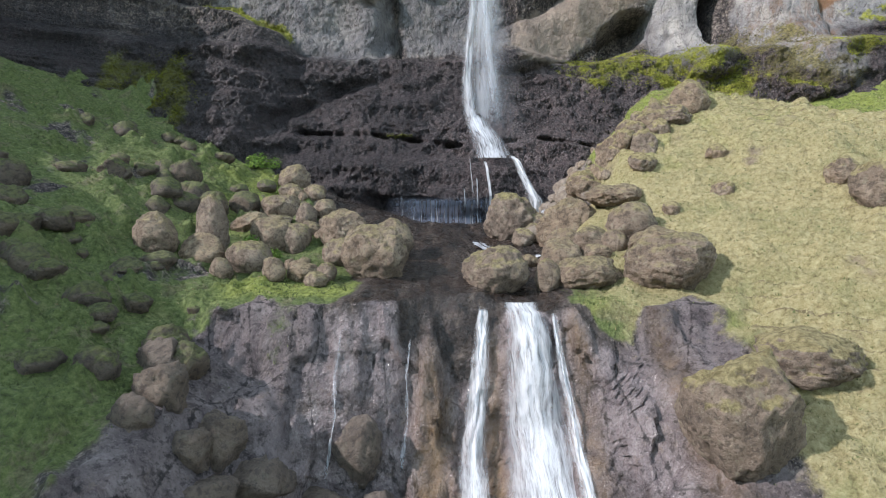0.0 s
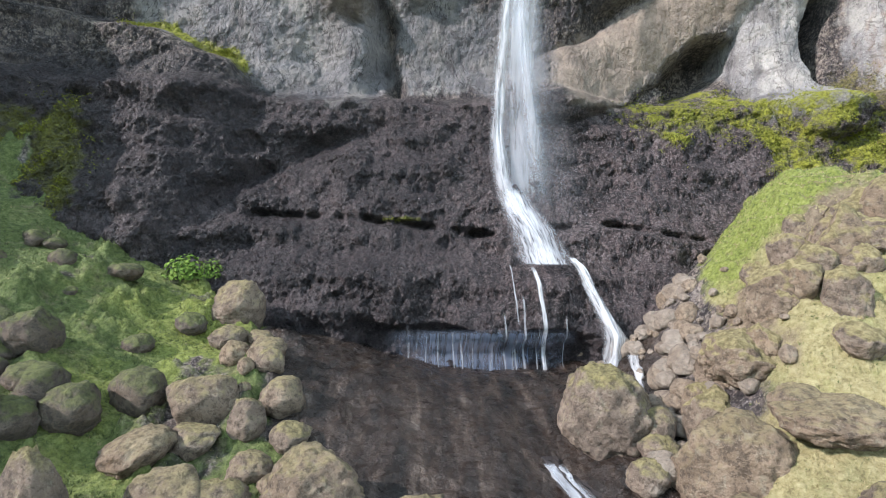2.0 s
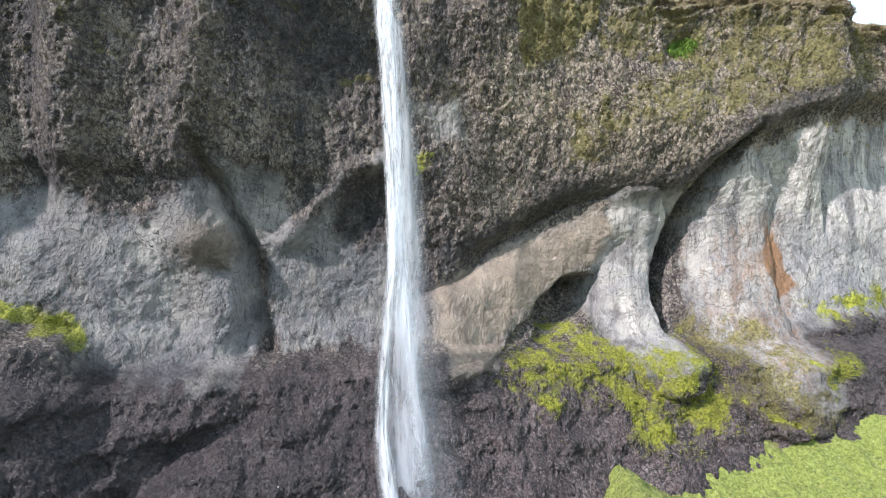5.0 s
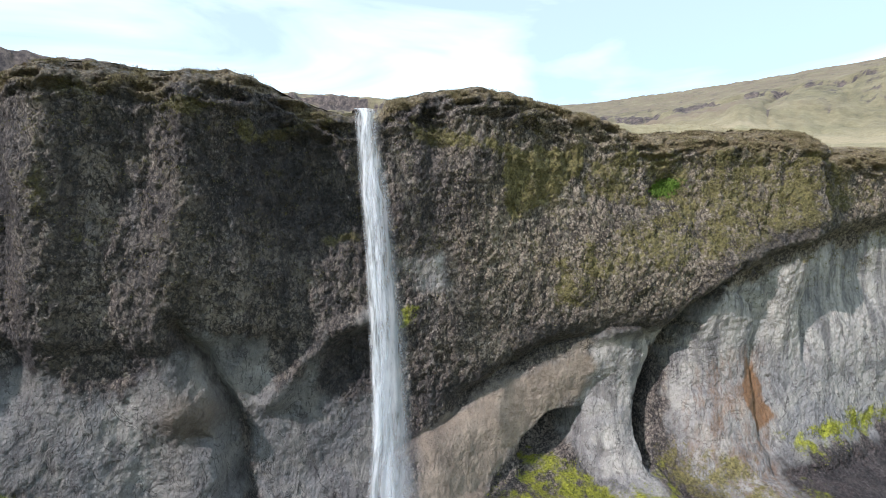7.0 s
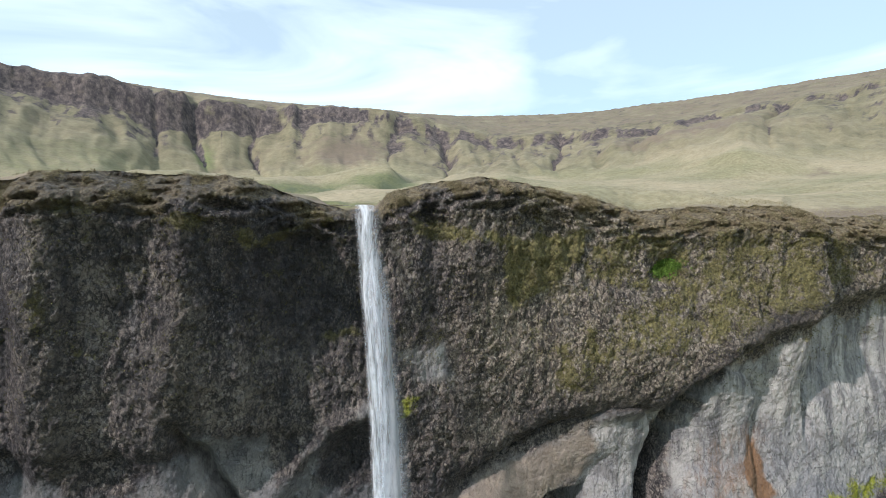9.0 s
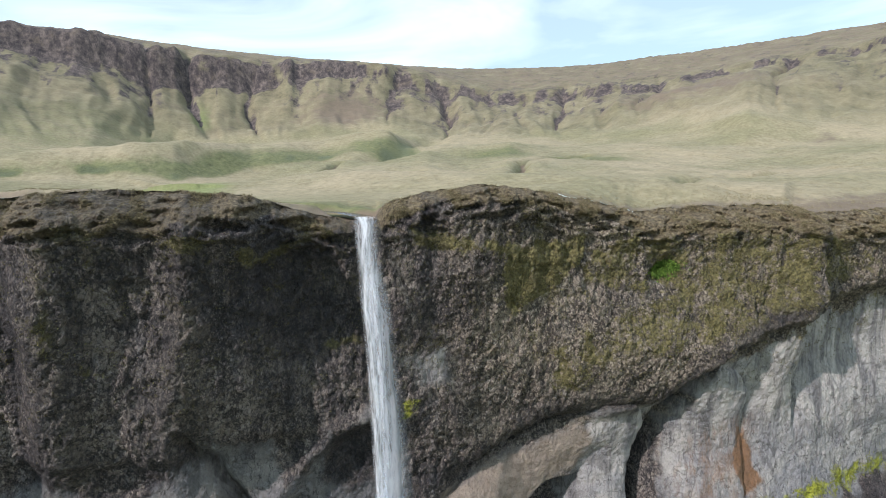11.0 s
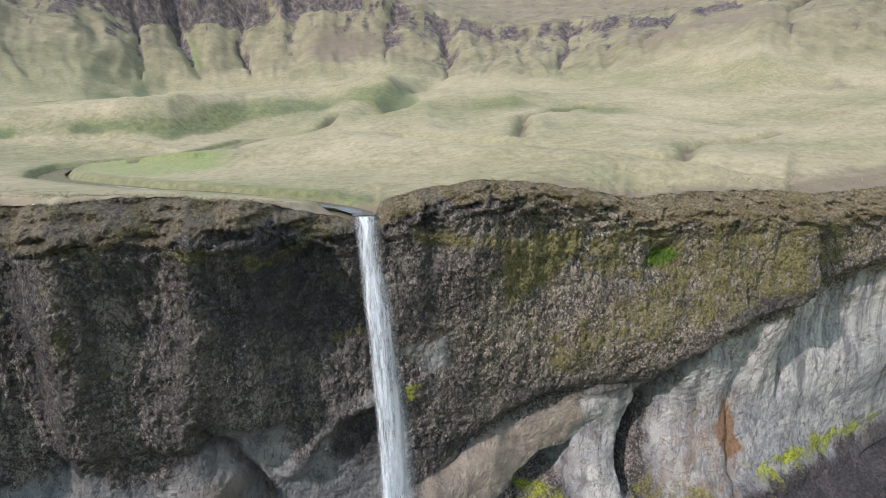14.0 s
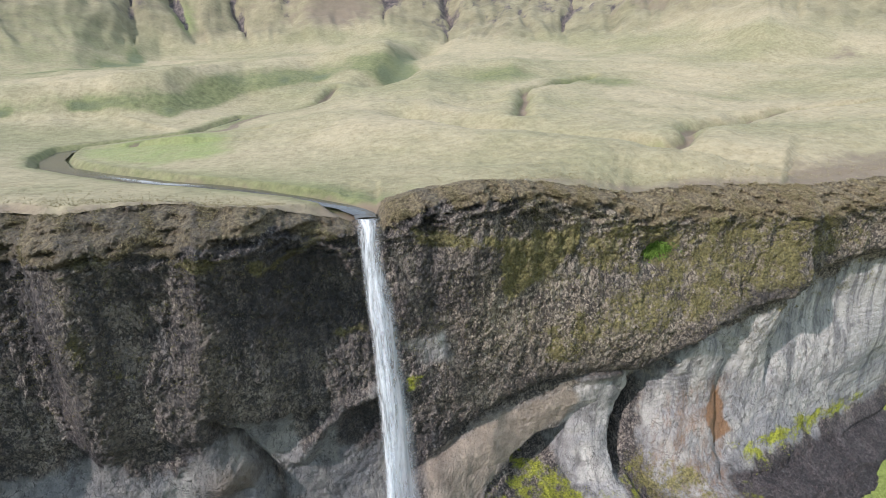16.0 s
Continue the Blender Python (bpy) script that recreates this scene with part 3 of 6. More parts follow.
def boulder_material(name, mossy, dark=False, loose=False, grassy=False):
    n = Nodes(name)
    info = n.tree.nodes.new("ShaderNodeObjectInfo")
    geo = n.tree.nodes.new("ShaderNodeNewGeometry")
    big = n.noise(1.1, 5, 0.6)
    place = n.warped(3.0, 0.3)
    tone, dent = n.clasts(5.5, (1.0, 1.0, 1.0), place)
    pit = n.math("SUBTRACT", n.noise(7.0, 6, 0.72), n.math("MULTIPLY", n.math("SUBTRACT", dent, 0.35), 0.16))
    a = n.ramp(big, (0.3, (0.15, 0.109, 0.073)), (0.52, (0.29, 0.217, 0.148)), (0.72, (0.44, 0.35, 0.25)))
    b = n.ramp(big, (0.3, (0.125, 0.097, 0.076)), (0.52, (0.25, 0.196, 0.153)), (0.72, (0.39, 0.32, 0.252)))
    col = n.mix(info.outputs["Random"], a, b)
    col = n.mix(n.span(pit, 0.36, 0.50), n.mix(0.55, col, (0.035, 0.027, 0.02)), col)
    grit = n.noise(20.0, 4, 0.7)
    col = n.mix(n.math("MULTIPLY", n.span(grit, 0.55, 0.68), 0.4), col, (0.42, 0.36, 0.28))
    col = n.mix(n.math("MULTIPLY", n.span(grit, 0.45, 0.33), 0.3), col, (0.03, 0.024, 0.018))
    col = n.mix(n.math("MULTIPLY", n.span(n.noise(4.2, 5, 0.65), 0.55, 0.68), 0.55), col, (0.33, 0.30, 0.22))
    up = n.tree.nodes.new("ShaderNodeSeparateXYZ")
    n.put(up.inputs[0], geo.outputs["Normal"])
    cap = n.math("ADD", up.outputs["Z"], n.math("MULTIPLY", n.math("SUBTRACT", n.noise(1.8, 6, 0.7), 0.5), 2.2))
    cap = n.math("MULTIPLY", n.span(cap, 0.1 if mossy else 0.3, 0.8 if mossy else 1.0), n.span(info.outputs["Random"], 0.0, 1.0, 0.7 if mossy else 0.3, 0.9))
    if grassy:
        top = n.math("ADD", up.outputs["Z"], n.math("MULTIPLY", n.math("SUBTRACT", n.noise(1.4, 6, 0.7), 0.5), 2.0))
        col = n.mix(n.span(top, 0.25, 0.6), col, n.ramp(pit, (0.35, (0.15, 0.125, 0.055)), (0.6, (0.36, 0.31, 0.155))))
    elif loose:
        col = n.mix(n.span(info.outputs["Random"], 0.0, 1.0, 0.1, 0.75), col, n.ramp(big, (0.35, (0.26, 0.225, 0.185)), (0.65, (0.48, 0.43, 0.365))))
    elif dark:
        col = n.mix(0.5, col, (0.06, 0.055, 0.056))
    elif mossy:
        col = n.mix(0.55, col, (0.045, 0.042, 0.042))
        col = n.mix(cap, col, n.ramp(pit, (0.35, (0.045, 0.06, 0.015)), (0.6, (0.14, 0.17, 0.045))))
    else:
        col = n.mix(cap, col, n.ramp(pit, (0.35, (0.11, 0.098, 0.036)), (0.6, (0.32, 0.285, 0.12))))
    n.set(Base_Color=col, Roughness=0.9, Normal=n.bump(n.math("ADD", pit, n.math("MULTIPLY", grit, 0.35)), 0.18, 1.0, n.bump(big, 0.2, 0.6)))
    return n.mat


def water_material(name, dense, thread, scale, stretch, tint=(0.93, 0.95, 0.97)):
    """Falling water: white threads over a thinner veil, fading out toward the sheet's sides."""
    n = Nodes(name)
    both = n.tree.nodes.new("ShaderNodeCombineXYZ")
    n.put(both.inputs[0], n.attr("across"))
    n.put(both.inputs[1], n.attr("along"))
    n.co = both.outputs[0]
    s = n.noise(scale, 6, 0.7, stretch=stretch, warp=0.15)
    body = n.attr("body")
    lines = n.span(n.math("ADD", s, n.math("MULTIPLY", body, 0.16)), 0.42, 0.76)
    alpha = n.math("MULTIPLY", body, n.math("ADD", dense, n.math("MULTIPLY", lines, thread)))
    alpha = n.math("MINIMUM", alpha, 0.97)
    trans = n.tree.nodes.new("ShaderNodeBsdfTranslucent")
    trans.inputs["Color"].default_value = (*tint, 1)
    diff = n.tree.nodes.new("ShaderNodeBsdfDiffuse")
    diff.inputs["Color"].default_value = (*tint, 1)
    n.put(diff.inputs["Normal"], n.bump(s, 0.1, 0.5))
    clear = n.tree.nodes.new("ShaderNodeBsdfTransparent")
    m1 = n.tree.nodes.new("ShaderNodeMixShader")
    m1.inputs[0].default_value = 0.4
    n.tree.links.new(diff.outputs[0], m1.inputs[1])
    n.tree.links.new(trans.outputs[0], m1.inputs[2])
    m2 = n.tree.nodes.new("ShaderNodeMixShader")
    n.put(m2.inputs[0], alpha)
    n.tree.links.new(clear.outputs[0], m2.inputs[1])
    n.tree.links.new(m1.outputs[0], m2.inputs[2])
    n.tree.links.new(m2.outputs[0], n.out.inputs["Surface"])
    n.tree.nodes.remove(n.bsdf)
    return n.mat


def stream_material():
    n = Nodes("stream_water")
    s = n.noise(2.4, 5, 0.6)
    n.set(Base_Color=n.mix(s, (0.020, 0.018, 0.018), (0.055, 0.050, 0.052)), Roughness=0.12, Normal=n.bump(n.noise(6.0, 4, 0.6), 0.03, 0.35))
    return n.mat


CLIFF, HILL, UPLAND = cliff_material(), ground_material(), plateau_material()
STONE, MOSSY = boulder_material("boulder_stone", False), boulder_material("mossy_stone", True)
BLOCK = boulder_material("dark_block_stone", False, True)
OUTCROP = boulder_material("outcrop_stone", False, grassy=True)
LOOSE = boulder_material("loose_stone", False, False, True)
FALL = water_material("falling_water", 0.22, 0.85, 1.0, (7.5, 0.8, 1.0), (0.84, 0.88, 0.92))
VEIL = water_material("water_veil", 0.13, 0.32, 0.9, (2.6, 0.4, 1.0), (0.78, 0.83, 0.89))
SPRAY = water_material("falling_spray", 0.12, 0.75, 1.0, (8.5, 0.9, 1.0), (0.82, 0.87, 0.93))
# dripping water whose blue tint paints in the sky's sheen
DRIP_SHEEN = water_material("drip_sheen", 0.10, 0.42, 1.0, (3.6, 0.12, 1.0), (0.42, 0.50, 0.66))
MIST = water_material("mist", 0.07, 0.05, 0.35, (1.0, 0.6, 1.0), (0.72, 0.78, 0.86))
STRAND = water_material("water_strand", 0.2, 0.55, 1.0, (5.0, 0.6, 1.0), (0.82, 0.86, 0.91))
RUN = water_material("running_water", 0.02, 0.9, 1.0, (7.0, 1.1, 1.0), (0.80, 0.84, 0.88))
STREAM = stream_material()


def blade_material(name, a, b, c):
    n = Nodes(name)
    geo = n.tree.nodes.new("ShaderNodeNewGeometry")
    col = n.ramp(geo.outputs["Random Per Island"], (0.1, a), (0.55, b), (0.95, c))
    n.set(Base_Color=n.mix(n.noise(0.6, 4, 0.6), n.mix(0.35, col, a), col), Roughness=0.85)
    return n.mat


STRAW_BLADES = blade_material("straw_blades", (0.22, 0.18, 0.085), (0.36, 0.315, 0.155), (0.48, 0.43, 0.245))
GREEN_BLADES = blade_material("green_blades", (0.045, 0.065, 0.02), (0.11, 0.15, 0.042), (0.20, 0.24, 0.09))
MOSS_BLADES = blade_material("moss_tufts", (0.14, 0.155, 0.02), (0.23, 0.255, 0.03), (0.34, 0.36, 0.06))
OLIVE_BLADES = blade_material("lichen_tufts", (0.06, 0.052, 0.022), (0.15, 0.135, 0.05), (0.25, 0.23, 0.10))
TURF_BLADES = blade_material("turf_blades", (0.10, 0.078, 0.04), (0.21, 0.172, 0.092), (0.34, 0.29, 0.165))
PLAIN_BLADES = blade_material("plain_blades", (0.17, 0.14, 0.075), (0.27, 0.235, 0.135), (0.36, 0.32, 0.20))
LEAF = blade_material("leaves", (0.05, 0.10, 0.012), (0.11, 0.20, 0.02), (0.20, 0.31, 0.05))


# ---- mesh helpers ----
def sheet(name, points, material, attrs=None, parent=None):
    """A mesh object from a grid of points (rows, columns, 3), with a float attribute for each mask."""
    rows, cols = points.shape[:2]
    k = np.arange(rows * cols).reshape(rows, cols)
    quads = np.stack([k[:-1, :-1], k[:-1, 1:], k[1:, 1:], k[1:, :-1]], -1).reshape(-1, 4)
    me = bpy.data.meshes.new(name)
    me.vertices.add(rows * cols)
    me.vertices.foreach_set("co", points.reshape(-1).astype(np.float32))
    me.loops.add(quads.size)
    me.loops.foreach_set("vertex_index", quads.reshape(-1).astype(np.int32))
    me.polygons.add(len(quads))
    me.polygons.foreach_set("loop_start", np.arange(0, quads.size, 4, dtype=np.int32))
    me.polygons.foreach_set("use_smooth", np.ones(len(quads), bool))
    me.update(calc_edges=True)
    for key, value in (attrs or {}).items():
        layer = me.attributes.new(key, "FLOAT", "POINT")
        value = value if key in ("across", "along") else np.clip(value, 0, 1)
        layer.data.foreach_set("value", value.reshape(-1).astype(np.float32))
    me.materials.append(material)
    me.validate()
    ob = new(name, me)
    ob.parent = parent
    return ob


def soup(name, verts, faces, material, parent=None, smooth=False):
    """One mesh object from lists of points and faces."""
    me = bpy.data.meshes.new(name)
    me.from_pydata([tuple(v) for v in verts], [], [tuple(f) for f in faces])
    me.materials.append(material)
    if smooth:
        me.polygons.foreach_set("use_smooth", np.ones(len(me.polygons), bool))
    ob = new(name, me)
    ob.parent = parent
    return ob


def spread(start, stop, step, far, growth=1.35):
    """Even steps from start to stop, then wider and wider ones out to start - far and stop + far."""
    inner = np.arange(start, stop + step / 2, step)
    out, d = [], step
    total = 0.0
    while total < far:
        d *= growth
        total += d
        out.append(total)
    out = np.array(out)
    return np.concatenate([start - out[::-1], inner, inner[-1] + out])

# ---- the cliff ----
def soft_in(x, z, outline, width=0.5):
    return sstep(-width, width, inside(x, z, outline))


def build_cliff():
    xs = spread(-18, 35, 0.062, 130)
    vs = np.concatenate([np.linspace(0, 0.19, 14)[:-1], np.linspace(0.19, 1, 470)])
    x = np.broadcast_to(xs[None, :], (len(vs), len(xs)))
    top = cliff_top(x) + 0.25 * fbm(x * 0.9, 2.0, 0.0, 3)
    z = 1.0 + vs[:, None] * (top - 1.0)
    wx = x + 0.55 * fbm(x * 0.9, 1.2, z * 0.9, 4)
    wz = z + 0.55 * fbm(x * 0.9, 7.4, z * 0.9, 4)
    drip = wz + 1.6 * fbm(x * 0.9, 4.6, z * 0.08, 4)
    tuff = np.maximum.reduce([soft_in(wx, drip if o in (TUFF_LEFT, TUFF_MIDDLE, TUFF_RIGHT) else wz, o, 0.8) for o in (TUFF_LEFT, TUFF_MIDDLE, ARM, PILLAR, TUFF_RIGHT)])
    tuff = tuff * (1 - 0.9 * soft_in(wx, wz, DARK_MIDDLE, 0.7))
    tuff = np.maximum(tuff, 0.8 * soft_in(wx, wz, [(3.6, 35.4), (6.0, 35.8), (6.6, 34.0), (4.8, 33.6)], 0.8))
    tan = np.maximum(soft_in(wx, wz, ARM, 0.6), 0.9 * bump(wx, wz, -5.7, 28.4, 1.5, 1.5))
    low = sstep(23.6, 22.4, wz) * (1 - soft_in(wx, wz, TUFF_RIGHT))
    rust = np.maximum(0.36 * soft_in(wx, wz, [(19.6, 25), (21.5, 29.5), (23.2, 30.5), (25.6, 30.5), (25.4, 22), (21, 20.5)], 1.0), soft_in(wx, wz, [(23.9, 29.4), (24.8, 28.9), (25.2, 26.2), (24.3, 25.6), (23.7, 27.2)], 0.3),
                      soft_in(wx, wz, [(18.0, 24.4), (19.0, 25.0), (19.5, 22.4), (18.6, 21.9)], 0.35))
    rust = np.maximum(rust, 0.9 * soft_in(wx, wz, [(23.7, 29.6), (24.9, 29.2), (25.5, 26.0), (24.4, 25.2), (23.6, 27.0)], 0.3))
    ledge = np.interp(x, [-22, -14.0, -11.0, -8.5], [27.3, 26.2, 25.0, 22.0])
    moss = np.maximum.reduce([0.55 * soft_in(wx, wz, MOSS_SHELF, 1.0), 0.5 * soft_in(wx, wz, MOSS_RIGHT, 0.7),
                              0.6 * soft_in(wx, wz, [(18.7, 21.0), (22.1, 19.6), (22.5, 18.9), (20.2, 19.9)], 0.4),
                              0.55 * soft_in(wx, wz, [(22.9, 22.6), (26.6, 23.0), (25.8, 21.8), (23.7, 20.4)], 0.5),
                              0.9 * np.exp(-((wz - ledge) / 0.45) ** 2) * sstep(-9.5, -11, x) * sstep(-18, -15, x),
                              0.75 * np.exp(-((z - 16.75) / 0.13) ** 2) * (fbm(x * 0.5, 3.3, 0.0, 2) > 0.12) * sstep(-9.5, -8.5, x) * sstep(1, 0, x),
                              0.6 * soft_in(wx, wz, [(-20, 22), (-15, 21.5), (-14, 17), (-20, 17)], 1.0),
                              0.55 * bump(wx, wz, 16.9, 39.2, 0.7, 0.6), 0.55 * bump(wx, wz, 4.3, 32.6, 0.6, 0.8)])
    olive = np.maximum.reduce([0.75 * soft_in(wx, wz, OLIVE_BAND, 0.5), 0.55 * soft_in(wx, wz, OLIVE_NICHE, 0.6), 0.54 * soft_in(wx, wz, OLIVE_RIGHT, 1.0),
                               0.7 * soft_in(wx, wz, OLIVE_LEFT, 0.4), 0.75 * bump(wx, wz, -9.5, 42.2, 0.9, 0.6), 0.8 * bump(wx, wz, -5.5, 41.5, 0.9, 0.45),
                               0.7 * bump(wx, wz, 0.9, 36.4, 1.2, 0.4), (0.22 + 0.1 * sstep(8, 12, wx)) * sstep(31, 36, wz), 0.7 * bump(wx, wz, 12.9, 33.7, 1.3, 1.3), 0.75 * bump(wx, wz, 10.4, 39.2, 0.9, 1.1), 0.7 * bump(wx, wz, 19.3, 42.0, 1.5, 0.7), 0.75 * bump(wx, wz, 16.1, 40.5, 0.9, 0.5), 0.5 * bump(wx, wz, -10.6, 38.5, 0.5, 3.4), 0.8 * bump(wx, wz, -5.6, 41.6, 1.2, 0.35), 0.8 * bump(wx, wz, -3.2, 41.0, 0.7, 0.5), 0.52 * soft_in(wx, wz, [(19.2, 25), (23.0, 24.5), (24.6, 19.0), (18.2, 19.5), (18.3, 23)], 0.9)])
    drape = np.maximum(sstep(-2.5, -7, x), sstep(14, 18, x))
    turf = sstep(top - 1.2 - 0.9 * drape, top - 0.3 - 0.6 * drape, wz + 0.5 * fbm(x * 0.5, 0.2, 0.0, 3))
    turf = turf * (1 - bump(x, 0, 2.0, 0, 0.9, 1))
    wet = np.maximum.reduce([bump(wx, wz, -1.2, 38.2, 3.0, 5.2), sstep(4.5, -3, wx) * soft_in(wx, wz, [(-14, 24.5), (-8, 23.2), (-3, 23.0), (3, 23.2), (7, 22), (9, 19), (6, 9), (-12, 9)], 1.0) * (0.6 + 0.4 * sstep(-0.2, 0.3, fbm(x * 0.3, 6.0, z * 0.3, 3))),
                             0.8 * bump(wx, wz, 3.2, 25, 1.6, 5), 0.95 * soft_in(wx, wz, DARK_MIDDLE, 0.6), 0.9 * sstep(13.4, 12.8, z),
                             0.55 * soft_in(wx, wz, DARK_RIGHT, 0.8), 0.3 * low * (0.3 + 0.7 * sstep(-0.2, 0.3, fbm(x * 0.35, 6.5, z * 0.35, 3))), np.maximum(0.45 * soft_in(wx, wz, TUFF_LEFT), 0.6 * soft_in(wx, wz, TUFF_MIDDLE)), 0.8 * bump(wx, wz, 0.5, 20.5, 4, 3.0), 1.0 * sstep(-3, -7, wx) * sstep(25.5, 23.5, wz) * sstep(12, 14, wz) * (0.75 + 0.25 * sstep(-0.2, 0.3, fbm(x * 0.4, 6.7, z * 0.4, 3))), 0.7 * sstep(-0.15, 0.22, fbm(x * 0.45, 3.0, z * 0.05, 4) + 0.12 * sstep(-2, -8, x)) * sstep(23, 26, wz) * sstep(9, 4, wx)])
    low = np.maximum(low, 0.9 * soft_in(wx, wz, DARK_RIGHT, 0.6))
    # dark band along the basalt rim: damp, plus the overhang's shade painted in
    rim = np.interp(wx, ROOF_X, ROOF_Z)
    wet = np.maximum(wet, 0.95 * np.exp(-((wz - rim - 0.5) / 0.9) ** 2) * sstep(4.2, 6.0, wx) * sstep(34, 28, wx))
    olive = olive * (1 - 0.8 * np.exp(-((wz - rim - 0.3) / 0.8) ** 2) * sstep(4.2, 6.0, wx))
    # the two narrow left strips paint sunlight onto the buttress edges
    pale = sstep(27, 31, wz) * (1.0 * sstep(3, 9, wx) + 0.85 * bump(wx, 0, -5.7, 0, 0.9, 1) * sstep(41.5, 39, wz) + 0.8 * bump(wx, 0, -10.5, 0, 0.8, 1)) * (0.5 + 0.5 * sstep(-0.3, 0.3, fbm(x * 0.3, 2.2, z * 0.2, 3)))
    # pillar and right tuff lightened in colour to stand for the sun on them
    pale = np.maximum(pale, 0.4 * np.maximum(soft_in(wx, wz, PILLAR, 0.8), soft_in(wx, wz, TUFF_RIGHT, 0.8) * sstep(29, 22, wx)))
    y = cliff_form(x, z)
    soft = np.maximum(tan, 0.75 * tuff)
    flute = fbm(x * 0.55, 0.5, z * 0.07, 4, ridged=True)
    lumps = 0.8 * fbm(x * 0.45, 9.0, z * 0.3, 6, 0.55) + 0.8 * fbm(x * 0.17, 2.0, z * 0.08, 3)
    crag = fbm(x * 1.1, 4.0, z * 0.8, 4, 0.6, ridged=True)
    d1, d2, own = cells(x * 1.5 + 0.6 * lumps, z * 1.05 + 0.6 * crag, 3)
    e1, e2, own2 = cells(x * 4.0 + 0.9 * crag, z * 3.2 + 0.9 * lumps, 7)
    nub = np.sqrt(np.clip(d2 - d1, 0, 1))
    rough = 1 - 0.75 * soft
    bed = z + 0.9 * fbm(x * 0.16, 5.5, z * 0.1, 3)
    tread = np.abs((bed / 1.6) % 1.0 - 0.5) * 2
    y = y - low * (0.45 * (fbm(x * 0.4, 6.1, z * 0.55, 4, 0.5, ridged=True) - 0.3) + 0.32 * sstep(0.2, 0.9, tread) * sstep(-0.3, 0.3, fbm(x * 0.3, 8.0, z * 0.3, 3)))
    y = y - 0.26 * (flute - 0.35) * sstep(29, 33, z) * rough - 0.36 * lumps * (1 - 0.75 * tan - 0.3 * tuff * (1 - tan)) - 0.14 * (crag - 0.3) * rough
    y = y - 0.07 * nub * rough - 0.12 * (own - 0.5) * rough
    # the single bits of the breccia stand proud by their own amounts
    y = y - rough * (0.5 + 0.7 * sstep(-0.2, 0.3, fbm(x * 0.35, 1.4, z * 0.3, 3))) * (0.07 * np.sqrt(np.clip(1 - e1 * 1.25, 0, 1)) + 0.11 * (own2 - 0.5) * sstep(0.0, 0.12, e2 - e1))
    fine = fbm(x * 3.1, 2.5, z * 2.6, 4, 0.62)
    y = y - 0.16 * fine * (1 - 0.6 * soft) - 0.22 * moss * (0.6 + fine) - 0.12 * olive * (0.4 + fine)
    # ragged ledges and hanging sods under the brow
    under = sstep(top - 2.6, top - 1.2, z) * sstep(top + 0.1, top - 0.4, z)
    sods = fbm(x * 0.55, 3.9, (z + 0.5 * lumps) * 1.5, 4, 0.55, ridged=True)
    y = y - under * (0.65 * sstep(0.1, 0.75, sods) - 0.2) * (1 - bump(x, 0, 2.0, 0, 0.8, 1))
    # the brow rounds back under the turf
    y = y + (0.9 + 0.9 * drape) * sstep(top - 0.9 - 0.9 * drape, top + 0.2, z) ** 2
    pts = np.stack([x, y, z], -1)
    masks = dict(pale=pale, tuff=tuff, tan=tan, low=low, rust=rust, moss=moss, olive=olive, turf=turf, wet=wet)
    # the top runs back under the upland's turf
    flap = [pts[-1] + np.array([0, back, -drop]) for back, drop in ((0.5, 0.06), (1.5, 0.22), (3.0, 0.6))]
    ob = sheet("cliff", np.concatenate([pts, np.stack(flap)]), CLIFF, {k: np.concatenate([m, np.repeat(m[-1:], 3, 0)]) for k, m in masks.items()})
    tagged(ob, "dark basalt cliff over pale tuff with yellow-green moss patches", "cliff", kind="structure")
    return xs, pts, dict(moss=moss, olive=olive, turf=turf)


CLIFF_X, CLIFF_PTS, CLIFF_MASK = build_cliff()
EDGE_X, EDGE = CLIFF_X, CLIFF_PTS[-1].copy()
# the turf's edge is rounder than the rock's
wide = np.abs(EDGE_X[:, None] - EDGE_X[None, :]) < 0.9
EDGE[:, 1] = (wide @ EDGE[:, 1]) / wide.sum(1) - 0.05


def face_y(x, z):
    """How far off the finished cliff face stands at x, z."""
    k = min(max(int(np.searchsorted(CLIFF_X, x)), 1), len(CLIFF_X) - 1)
    return float(np.interp(z, CLIFF_PTS[:, k, 2], CLIFF_PTS[:, k, 1]))


